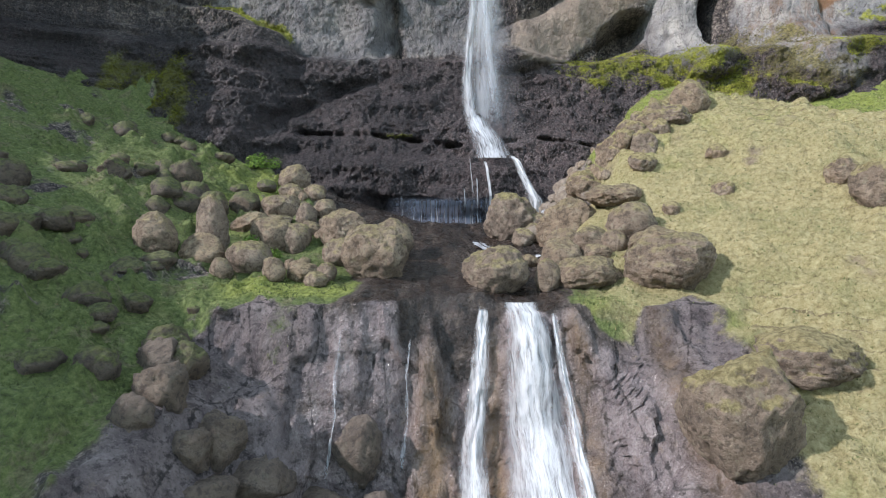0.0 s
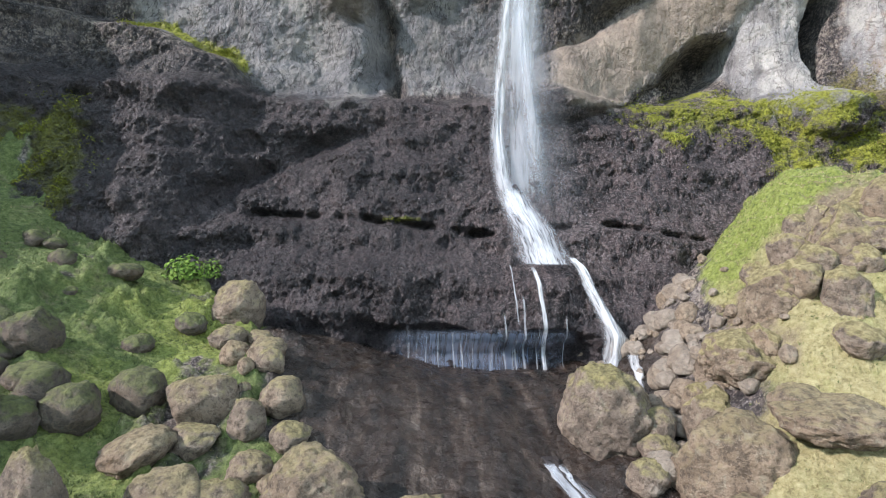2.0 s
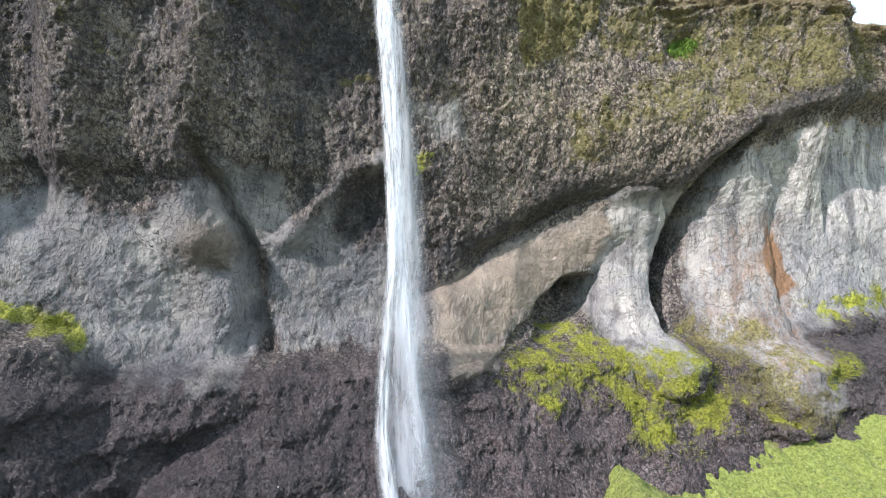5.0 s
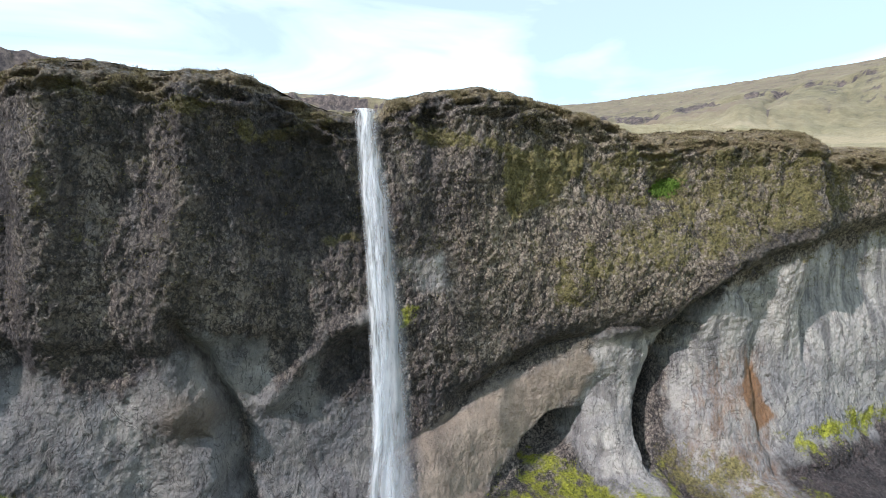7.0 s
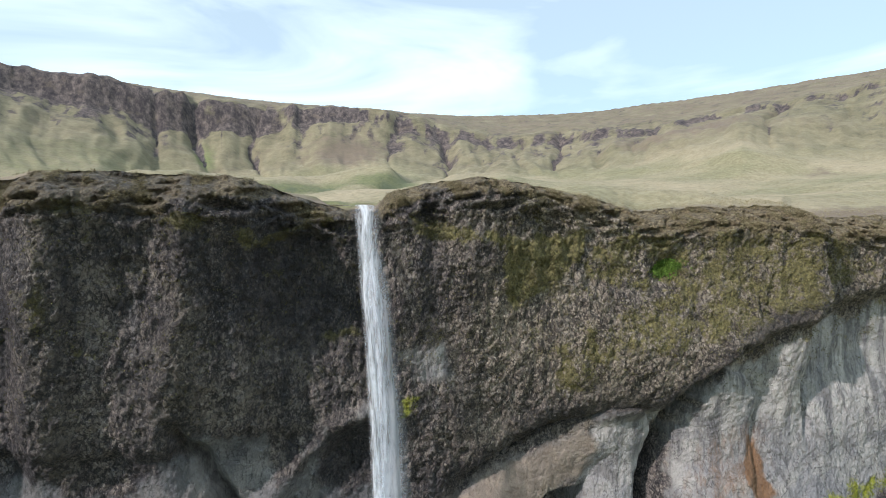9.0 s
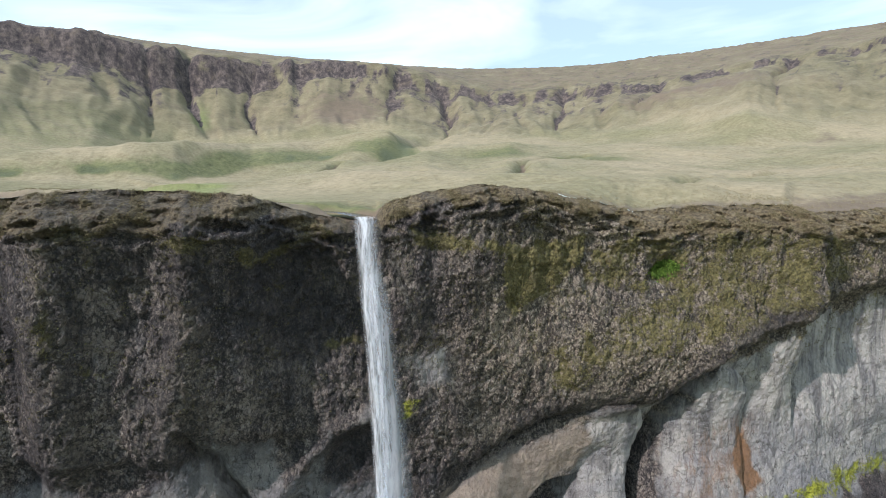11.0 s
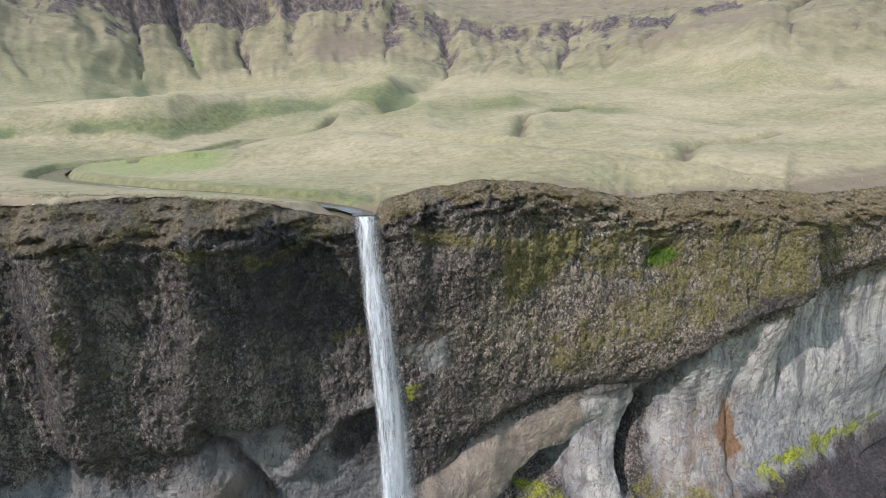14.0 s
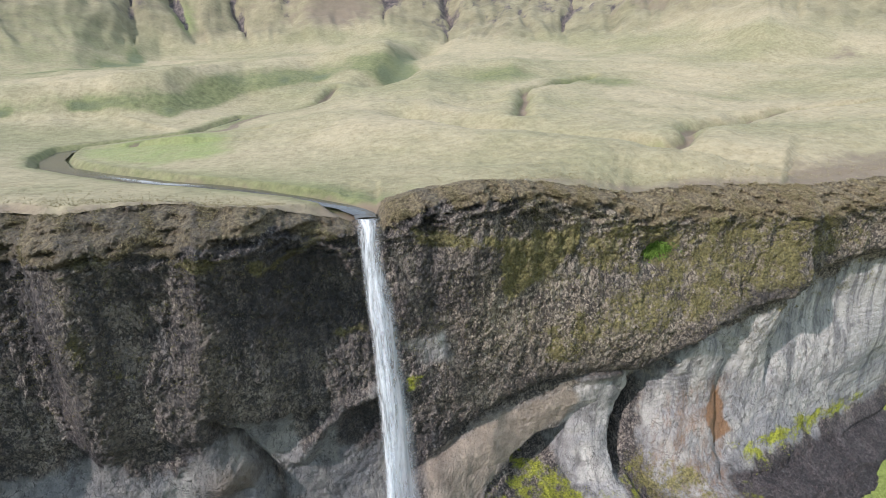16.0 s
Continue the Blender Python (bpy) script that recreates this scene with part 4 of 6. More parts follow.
# ---- the hillside below: terrace, slopes and the lower rock step ----
def build_ground():
    xs = spread(-22, 25, 0.1, 1800)
    ys = np.concatenate([spread(10.5, 11.8, 0.2, 1900)[:-26], np.arange(11.8, 15.6, 0.045), np.arange(15.6, 36, 0.11), [36.5, 37.5, 39, 42, 50, 70]])
    ys = np.unique(np.round(ys, 4))
    ys = ys[ys <= 70]
    x, y = np.meshgrid(xs, ys)
    xc, yc = np.clip(x, -60, 50), np.clip(y, -60, 37)
    z = ground_form(xc, yc)
    wx = xc + 0.8 * fbm(xc * 0.25, yc * 0.25, 2.2, 3)
    wy = yc + 0.8 * fbm(xc * 0.25, yc * 0.25, 6.6, 3)
    edge_l = np.interp(wy, [12, 15, 17, 22, 26, 30], [-6.0, -3.4, -2.6, -4.7, -6.6, -7.6])
    edge_r = np.interp(wy, [12, 14, 15, 16.5, 18, 22, 26, 30], [6.4, 5.2, 3.8, 4.0, 5.2, 5.0, 5.8, 7.2])
    rockbed = sstep(edge_l - 0.6, edge_l + 0.6, wx) * sstep(edge_r + 0.6, edge_r - 0.6, wx)
    rockbed = rockbed * sstep(6.5, 9.5, wy)
    grass = 1 - rockbed
    # bare rock of the lower step, and the stony left end of it
    step = sstep(15.4, 14.8, wy + 0.9 * bump(wx, 0, 4.7, 0, 1.3, 1) + 0.8 * fbm(x * 0.8, y * 0.8, 3.3, 3)) * sstep(-7.6, -6.2, wx) * sstep(8.5, 6.6, wx) * (0.6 + 0.4 * sstep(-0.25, 0.1, fbm(x * 0.4, y * 0.4, 3.0, 3)))
    step = step * sstep(6.5, 9.5, wy)
    grass = np.clip(grass - step, 0, 1)
    rocky = sstep(0.02, 0.3, fbm(xc * 0.33, yc * 0.33, 5.0, 4)) * sstep(-3, -6, xc)
    grass = np.clip(grass - 0.5 * rocky - 0.3 * sstep(0.05, 0.3, fbm(xc * 0.7, yc * 0.7, 5.0, 4)) * sstep(-4, -7, xc), 0, 1)
    rubble = sstep(1.7, 0.2, np.abs(wx - edge_r - 0.6)) * sstep(20, 23, wy)
    grass = np.clip(grass - 0.7 * rubble, 0, 1)
    wet = rockbed * sstep(-7.5, -5, wx + 0.3 * (wy - 20)) + step * 0.6 * sstep(-2.5, 0, wx) * sstep(6, 4.5, wx)
    straw = sstep(3, 6, x) * 0.72 - 0.4 * sstep(25.0, 29.5, y + 0.25 * (x - 12)) + 0.12 * sstep(-3, -6, x)
    lush = 0.5 * bump(xc, yc, 11.0, 28.0, 4.5, 2.6) + 0.3 * sstep(4, 7, xc) * sstep(18, 22, yc) + 0.2 * sstep(-6, -8, xc) * sstep(-15, -12, xc) * sstep(18, 22, yc) + 0.52 * sstep(24.0, 29.0, y + 0.25 * (x - 12)) * sstep(5, 8, x) + 0.5 * bump(xc, yc, -8.5, 26.5, 2.8, 6.0) + 0.95 * bump(xc, yc, -4.2, 16.3, 2.8, 1.1) + 0.42 * bump(xc, yc, 7.5, 14.5, 2, 1.5) + 0.4 * bump(xc, yc, 4.6, 15.4, 1.2, 1.0)
    soil = 0.12 * bump(xc, yc, 8.0, 24.0, 2.5, 3.0) + 0.40 * sstep(4, 7, x) * sstep(0.0, 0.35, fbm(xc * 0.35, yc * 0.35, 8.8, 3))
    lump = fbm(xc * 0.6, yc * 0.6, 1.7, 4)
    tuss = fbm(xc * 2.2, yc * 2.2, 4.9, 4, 0.6)
    terr = np.sin((z + 0.3 * lump) * 17.0) * sstep(6, 9, x) * grass * sstep(29, 26, y)
    riser = 0.95 * sstep(0.0, 0.8, -np.cos((z + 0.3 * lump) * 17.0 + 0.4)) * sstep(6, 9, x) * grass * sstep(29, 26, y) * sstep(-0.2, 0.15, fbm(xc * 0.3, yc * 0.3, 7.7, 3))
    rocks_l = sstep(0.0, 0.3, fbm(xc * 0.6, yc * 0.6, 5.0, 4)) * sstep(-4, -7, xc)
    z = z + 0.7 * rocks_l * (0.5 + tuss) + grass * (0.35 * lump + 0.30 * fbm(xc * 1.3, yc * 1.3, 7.1, 3) * sstep(4, 7, xc) + 0.17 * tuss + 0.11 * terr) + (1 - grass) * (0.22 * lump + 0.10 * fbm(xc * 1.3, yc * 0.8, 2.2, 4, ridged=True) + 0.05 * tuss)
    # broken face of the lower step
    dy = step * (0.8 * fbm(xc * 0.35, z * 0.3, 3.7, 5, 0.55) + 0.22 * fbm(xc * 1.6, z * 0.5, 3.7, 4, ridged=True))
    d1, d2, own = cells(xc * 1.2 + 0.7 * lump, z * 0.45 + 0.4 * tuss, 9)
    dy = dy + step * (0.6 * (own - 0.5) * sstep(0.0, 0.08, d2 - d1))
    pts = np.stack([x, y - dy, z], -1)
    out_m = np.clip(bump(xc, yc, 9.3, 25.2, 2.0, 1.8) + 0.8 * bump(xc, yc, 7.2, 26.5, 1.2, 3.0), 0, 1)
    pts[..., 2] += out_m * (0.45 * fbm(xc * 0.75, yc * 0.75, 3.1, 4, 0.55, ridged=True) + 0.25 * fbm(xc * 2, yc * 2, 3.1, 3, ridged=True) - 0.25)
    soil = soil + 0.10 * out_m + 0.5 * np.exp(-(along(xc, yc, [(5.6, 23.2), (8.5, 24.6), (12.0, 26.2)]) / 1.0) ** 2)
    ochre = step * np.maximum.reduce([bump(xc, 0, -0.2, 0, 0.55, 1), bump(xc, 0, 1.4, 0, 0.3, 1), bump(xc, 0, 3.7, 0, 0.35, 1), 0.8 * bump(xc, 0, 5.9, 0, 0.4, 1)])
    ob = sheet("ground", pts, HILL, dict(face=step, riser=riser, ochre=ochre, grass=grass, straw=straw, lush=lush, soil=soil, wet=wet))
    tagged(ob, "steep grassy slopes round a bare wet rock terrace", "ground", kind="structure")
    return xs, ys, pts, dict(grass=grass, straw=straw, lush=lush)


GROUND_X, GROUND_Y, GROUND_PTS, GROUND_MASK = build_ground()


def ground_z(x, y):
    """Height of the finished ground at x, y."""
    k = min(max(int(np.searchsorted(GROUND_X, x)), 1), len(GROUND_X) - 1)
    return float(np.interp(y, GROUND_Y, GROUND_PTS[:, k, 2]))


# ---- the upland above the cliff and the hills behind ----
EYE_X, EYE_Y = -2.45, 11.2
# bearings from the middle of the bay, and along each: foot and brow of the grass terrace, foot of the hills, the spurs, the rock band and the skyline
BEARING = [-60, -25, -20, -14.5, -8, -1, 6, 13, 17, 21, 25.5, 31, 40, 48, 57, 75]
FOOT_R = [72, 72, 72, 71, 66, 80, 84, 86, 82, 80, 76, 84, 82, 84, 82, 80]
FOOT_Z = [45.2, 45.2, 45.4, 45.7, 46.3, 47.5, 48.5, 50.0, 50.2, 49.2, 49.2, 49.8, 48.6, 47.6, 47.4, 47.4]
BROW_R = [80, 80, 80, 80, 79, 92, 97, 100, 96, 90, 88, 100, 98, 98, 96, 96]
BROW_Z = [47.6, 47.6, 48.1, 49.3, 50.3, 51.7, 53.3, 55.9, 52.4, 51.8, 52.2, 52.6, 51.6, 51.2, 50.4, 50.0]
HILL_R = [112, 112, 114, 118, 146, 140, 139, 146, 128, 124, 122, 128, 120, 110, 112, 112]
HILL_Z = [50.6, 50.6, 51.3, 52.4, 54.6, 55.4, 56.6, 59.9, 56.4, 55.6, 55.6, 55.6, 56.0, 56.6, 52.6, 52.0]
SPUR_R = [146, 146, 146, 146, 156, 158, 158, 160, 158, 156, 154, 156, 150, 140, 150, 150]
SPUR_Z = [68, 68, 66, 64, 62.5, 63, 66, 68, 66.5, 65.5, 66, 66, 68.5, 69.5, 66, 66]
BAND_R = [176, 176, 176, 174, 176, 178, 180, 180, 180, 180, 178, 178, 178, 180, 184, 184]
LOW_T = [0.205, 0.205, 0.205, 0.19, 0.172, 0.190, 0.208, 0.212, 0.196, 0.176, 0.158, 0.168, 0.172, 0.190, 0.203, 0.205]
HIGH_T = [0.245, 0.245, 0.245, 0.243, 0.238, 0.236, 0.237, 0.235, 0.220, 0.196, 0.176, 0.186, 0.184, 0.200, 0.211, 0.212]
RIDGE_T = [0.262, 0.262, 0.265, 0.2735, 0.2705, 0.2665, 0.264, 0.260, 0.256, 0.253, 0.2512, 0.2495, 0.2565, 0.260, 0.263, 0.262]
# bearing, depth and width of the gullies in the hillside
GULLIES = [(-10.6, 1.0, 1.2), (-5.6, 0.9, 2.4), (-0.3, 1.6, 1.3), (4.6, 0.35, 1.0), (9.0, 0.3, 0.9), (13.6, 0.8, 1.5), (18.2, 1.2, 1.6), (23.0, 0.5, 1.3), (27.0, 0.45, 1.4), (31.2, 0.9, 1.5), (35.0, 0.35, 1.2), (39.0, 0.6, 1.0), (50.2, 0.8, 1.1), (55.0, 0.35, 1.2)]


def upland_form(x, y):
    """Height of the upland, hills included, with how far up the hillside a place is, gully depth, bearing, distance and how far across the terrace face."""
    r = np.hypot(x - EYE_X, y - EYE_Y)
    a = np.degrees(np.arctan2(x - EYE_X, y - EYE_Y))
    wander = fbm(x * 0.03, y * 0.03, 9.0, 4)
    wr = r + 7.0 * wander * sstep(66, 78, r) * sstep(185, 165, r)
    wa = a + 3.2 * fbm(a * 0.14, r * 0.022, 1.0, 4) * sstep(95, 130, r)

    def col(v):
        return np.interp(a, BEARING, v)

    foot_r, brow_r, hill_r, spur_r, band_r = col(FOOT_R), col(BROW_R), col(HILL_R), col(SPUR_R), col(BAND_R)
    z = 43.4 + (col(FOOT_Z) - 43.4) * np.clip((r - 34) / (foot_r - 34), 0, 1) ** 1.2
    face = np.clip((wr - foot_r) / (brow_r - foot_r), 0, 1)
    z = z + (col(BROW_Z) - col(FOOT_Z)) * (0.35 * sstep(0, 1, face) + 0.65 * face) + 0.5 * np.exp(-((wr - brow_r - 1.5) / 3.0) ** 2) * sstep(17, 13, a)
    z = z + (col(HILL_Z) - col(BROW_Z)) * np.clip((wr - brow_r) / (hill_r - brow_r), 0, 1)
    z = z + (col(SPUR_Z) - col(HILL_Z)) * np.clip((wr - hill_r + 12) / (spur_r - hill_r + 12), 0, 1) ** 1.7
    low, high, ridge = 44.9 + band_r * col(LOW_T), 44.9 + (band_r + 4) * col(HIGH_T), 39.4 + 235.0 * col(RIDGE_T)
    z = z + (low - col(SPUR_Z)) * np.clip((wr - spur_r) / (band_r - spur_r), 0, 1)
    z = z + (high - low) * sstep(0, 1, (r + 5 * wander + 0.9 * fbm(a * 0.5, 3.0, 0.0, 3) - band_r) / 6.0)
    z = z + (ridge - high) * np.clip((r - band_r - 4) / (235 - band_r - 4), 0, 1)
    z = z - 0.05 * np.clip(r - 240, 0, 500)
    t = np.clip((wr - hill_r) / (band_r - hill_r), 0, 1) * 0.85 + 0.15 * np.clip((r - band_r) / 20, 0, 1)
    dip, core = np.zeros_like(z), np.zeros_like(z)
    for ga, depth, wide in GULLIES:
        lean = np.abs(wa - ga - 1.6 * (t - 0.4) * math.sin(ga * 2.3))
        dip = np.maximum(dip, depth * np.clip(1 - lean / (2.3 * wide * (0.75 + 0.45 * t)), 0, 1) * (0.55 + 0.9 * fbm(wa * 0.3 + ga, r * 0.03, 4.0, 3)))
        core = np.maximum(core, min(depth, 1.0) * np.exp(-lean / (0.10 + 0.12 * wide * t)))
    mid = sstep(0.0, 0.2, t) * sstep(1.0, 0.86, t)
    ribs = fbm(wa * 0.16, r * 0.008, 2.0, 4, 0.5, ridged=True)
    rills = fbm(wa * 0.55, r * 0.014, 6.0, 4, 0.55, ridged=True)
    crags = fbm(x * 0.05, y * 0.05, 7.0, 5, 0.5, ridged=True)
    z = z - mid * (4.2 * dip * sstep(0.0, 0.7, t) + 1.6 * core * (0.4 + 0.6 * sstep(0.0, 0.5, t))) + mid * (2.0 * (ribs - 0.35) + 1.1 * (crags - 0.35) - 1.0 * np.clip(rills - 0.25, 0, 1) + 0.7 * fbm(x * 0.16, y * 0.16, 2.0, 4, ridged=True) + 1.6 * fbm(x * 0.016, y * 0.016, 7.0, 4, 0.42))
    plain = sstep(48, 60, r) * (1 - mid)
    z = z + plain * (0.9 * fbm(x * 0.035, y * 0.045, 3.0, 4) + 0.35 * fbm(x * 0.13, y * 0.13, 5.0, 3) + 0.22 * fbm(x * 0.45, y * 0.45, 5.5, 3))
    # the ravine that comes out between terrace and hills
    ravine = along(x + 2.5 * wander, y, [(14, 90), (20, 98), (24, 112), (40, 140), (60, 175)])
    z = z - 2.2 * np.exp(-(ravine / 3.0) ** 2) * sstep(70, 80, r) * sstep(150, 120, r)
    return z, t, core * mid, a, r, face, ravine


DITCHES = [[(25.5, 48.0), (28.5, 45.5), (33, 49.5), (37, 51), (44, 52.5), (50, 54), (60, 52), (75, 50)], [(-7.7, 66), (-5, 70), (-4.4, 75), (0, 79), (5, 82), (8, 90)],
           [(-13, 62.5), (-7.7, 66), (-2, 64)], [(22, 60), (30, 74), (44, 82)]]
STREAM_LINE = [(2.0, 35.5, 42.4), (2.0, 37.0, 42.45), (1.2, 38.2, 42.6), (-0.5, 40.2, 42.7), (-3.1, 43.2, 42.75), (-5.7, 45.5, 42.8), (-8.7, 47.5, 42.85), (-13.2, 52.0, 42.95), (-16.6, 56.0, 43.05), (-18.2, 60.5, 43.15), (-18.6, 65.5, 43.3), (-15.2, 67.6, 43.5), (-12.5, 68.6, 43.7), (-9.0, 70.0, 44.0), (-7.7, 73.0, 44.2), (-4.5, 79, 45.0)]
STREAM_WIDTH = [1.3, 1.3, 0.9, 0.9, 1.3, 1.9, 2.0, 1.9, 1.9, 1.6, 1.2, 0.9, 0.7, 0.6, 0.5, 0.4]


def beside(x, y, line, values):
    """Distance to an open line, and the value carried along it at the nearest place."""
    dist, value = np.full(x.shape, 1e9), np.zeros(x.shape)
    for (p, q, va, vb) in zip(line[:-1], line[1:], values[:-1], values[1:]):
        ex, ey = q[0] - p[0], q[1] - p[1]
        k = np.clip(((x - p[0]) * ex + (y - p[1]) * ey) / (ex * ex + ey * ey + 1e-9), 0, 1)
        d = np.hypot(x - p[0] - k * ex, y - p[1] - k * ey)
        value = np.where(d < dist, va + k * (vb - va), value)
        dist = np.minimum(dist, d)
    return dist, value


def build_upland():
    angles = np.tan(np.radians(np.linspace(-66, 74, 640)))
    s = np.concatenate([np.linspace(0, 1, 7)[:-1], 1.0 * (620 / 1.0) ** np.linspace(0, 1, 450)])
    x = np.empty((len(s), len(angles)))
    y = np.empty_like(x)
    yy = np.full(len(angles), 36.0)
    for _ in range(3):
        xx = EYE_X + (yy - EYE_Y) * angles
        yy = np.interp(xx, EDGE_X, EDGE[:, 1])
    for k, d in enumerate(s):
        y[k] = yy + d
        x[k] = EYE_X + (y[k] - EYE_Y) * angles
    z, t, dip, a, r, face, ravine = upland_form(x, y)
    off = y - yy[None, :]
    near = sstep(9.0, 0.0, off)
    edge_z = np.interp(xx, EDGE_X, EDGE[:, 2])[None, :]
    z = z * (1 - near) + (edge_z + 0.35 * sstep(0, 2.0, off)) * near
    # the swelling above the brow, and the hollow behind it that runs out at the notch
    swell = along(x, y, [(28, 37.5), (23, 41), (17, 46.5), (9, 54), (4, 64)])
    z = z + 1.0 * np.exp(-(swell / 5.0) ** 2) * sstep(0.5, 4, off)
    hollow = along(x, y, [(30, 37.5), (27.5, 42), (24, 48), (18, 56), (12, 66)])
    z = z - 1.1 * np.exp(-(hollow / 2.6) ** 2) * sstep(0.5, 3, off)
    z = z + (0.10 * fbm(x * 1.1, y * 1.1, 2.0, 4) + 0.32 * fbm(x * 0.2, y * 0.2, 4.0, 3)) * sstep(0.0, 1.5, off)
    wx, wy = x + 1.3 * fbm(x * 0.16, y * 0.16, 1.0, 3), y + 1.3 * fbm(x * 0.16, y * 0.16, 6.0, 3)
    ditch = np.minimum.reduce([along(wx, wy, d) for d in DITCHES])
    z = z - 0.95 * np.exp(-(ditch / 0.7) ** 2) + 0.2 * np.exp(-((ditch - 2.2) / 1.2) ** 2)
    dist, water = beside(wx * 0.35 + x * 0.65, wy * 0.35 + y * 0.65, STREAM_LINE, [p[2] for p in STREAM_LINE])
    width = beside(x, y, STREAM_LINE, STREAM_WIDTH)[1] * 0.5
    flat = sstep(14.0, 3.0, dist - width) * sstep(0.0, 1.5, off)
    z = z * (1 - flat) + np.minimum(z, water + 0.30 + 0.06 * np.clip(dist - width, 0, 12)) * flat
    cut = sstep(0.75, 0.1, dist - width)
    z = z * (1 - cut) + (water - 0.25) * cut
    rough = fbm(x * 0.06, y * 0.06, 2.0, 4)
    green = 0.6 * sstep(3.0, 0.3, dist - width) + 0.5 * np.exp(-(ditch / 1.4) ** 2) + 0.4 * dip * sstep(0.4, 0.1, t) + 0.4 * bump(x, y, 4, 41, 5, 3.5)
    green = green + 0.95 * np.sin(math.pi * np.clip(face * 1.15, 0, 1)) * (0.55 * sstep(-8, -12, a) + sstep(-12, -8, a)) * sstep(16.5, 14, a) * sstep(-0.5, 0.1, rough)
    green = green + 0.85 * bump(a, r, 24.5, 81, 4.5, 6) + 0.7 * bump(a, r, 35, 80, 4, 5) + 0.5 * bump(a, r, 46, 74, 4, 4) + 0.45 * sstep(-6, -14, a) * sstep(0.9, 0.1, t) * sstep(96, 104, r)
    # dark green banks on the left with their shadow patches painted in; the ravine
    dark = 0.6 * bump(a + 0.06 * (r - 105), r, -15.5, 102, 3.5, 2.2) + 0.9 * bump(a, r, -11.6, 117, 1.6, 5) + 0.9 * bump(a, r, -10.0, 130, 0.7, 9) + 0.6 * np.exp(-(ravine / 3.2) ** 2) * sstep(80, 90, r) * sstep(125, 112, r)
    # thin shadow line painted along the foot of the terrace face
    dark = dark + 0.75 * np.exp(-((face - 0.3) / 0.13) ** 2) * sstep(16.5, 14, a) * sstep(-0.15, 0.2, fbm(a * 0.25, 2.0, 0.0, 3))
    green = green + dark
    lush = 0.55 * sstep(-2.5, 2.0, inside(x, y, [(-16.2, 58), (-16.8, 63.5), (-11.5, 66.5), (-5, 62), (-4, 55), (-10, 52.5)])) * sstep(0.2, 1.5, dist - width) + 0.6 * bump(a, t, -5.6, 0.45, 1.3, 0.3) + 0.5 * bump(x, y, 27, 46.5, 1.6, 1.3) + 0.4 * bump(x, y, 37, 51, 2.5, 0.8) + 0.35 * bump(x, y, 2.5, 39.5, 1.5, 1.3)
    cliff = sstep(-1.5, 0.5, (r + 5 * fbm(x * 0.03, y * 0.03, 9.0, 4) + 0.9 * fbm(a * 0.5, 3.0, 0.0, 3) - np.interp(a, BEARING, BAND_R))) * sstep(7.5, 5.0, (r + 5 * fbm(x * 0.03, y * 0.03, 9.0, 4) - np.interp(a, BEARING, BAND_R)))
    rock = (0.40 + 0.55 * sstep(10, -2, a)) * cliff * (0.55 + 0.75 * sstep(-0.25, 0.25, fbm(a * 0.3, r * 0.05, 8.0, 4))) + 0.85 * dip * sstep(0.08, 0.4, t) + 0.35 * sstep(-8, -20, a) * sstep(0.6, 0.85, t) + 0.5 * sstep(0.45, 0.75, fbm(a * 0.35, r * 0.05, 3.0, 5, 0.6, ridged=True)) * sstep(0.2, 0.6, t)
    soil = 0.9 * np.exp(-(ditch / 0.5) ** 2) + 0.30 * sstep(0.05, 0.5, t) + 0.55 * bump(a, t, 8.5, 0.32, 4, 0.28) + 0.2 * sstep(0.86, 1.0, t) + 0.5 * bump(a, t, 43, 0.5, 6, 0.2) + 0.55 * sstep(2.6, 0.3, off) + 0.55 * sstep(7, 2, off) * sstep(28, 32, x) + 0.55 * bump(x, y, -8, 67.5, 4, 1.6) + 0.5 * bump(a, r, 54, 106, 2.5, 6) + 0.35 * sstep(0.9, 0.3, dist - width) * sstep(0, 0.3, dist - width)
    pts = np.stack([x, y, z], -1)
    ob = sheet("upland", pts, UPLAND, dict(hill=sstep(0.0, 0.35, t) * 0.8 + 0.2 * sstep(0.5, 1.0, t), green=green, dark=dark, lush=lush, rock=rock, soil=soil))
    tagged(ob, "pale dry grass upland rising to gullied hills", "upland", kind="structure")
    return x, y, z


UP_X, UP_Y, UP_Z = build_upland()


# ---- the headland that closes the bay on the left ----
def build_headland():
    xs, ys = np.arange(-70, -18.0, 0.5), np.arange(-40, 40.1, 0.5)
    x, y = np.meshgrid(xs, ys)
    foot = -21.5 - 0.10 * np.abs(y - 22) + 1.6 * fbm(x * 0.1, y * 0.15, 2.0, 4)
    rise = sstep(foot, foot - 5.5, x)
    crest = np.interp(y, [-40, -20, 0, 8, 15, 21, 27, 34, 40], [6, 16, 23, 23.5, 22, 23.5, 31, 38, 43])
    z = -2 + (crest + 2 + 2.0 * fbm(x * 0.12, y * 0.12, 5.0, 4)) * rise + 0.8 * fbm(x * 0.6, y * 0.6, 1.0, 4) * rise
    z = np.maximum(z, ground_form(np.clip(x, -60, 50), np.clip(y, -60, 37)) - 0.6)
    steep = 4 * rise * (1 - rise)
    one = np.ones_like(z)
    ob = sheet("headland", np.stack([x, y, z], -1), HILL, dict(grass=0.9 - 0.75 * steep, straw=0.35 * one, lush=0 * one, soil=0.4 * steep, wet=0 * one))
    tagged(ob, "brown rocky headland with grass on top", "headland", kind="structure")


build_headland()


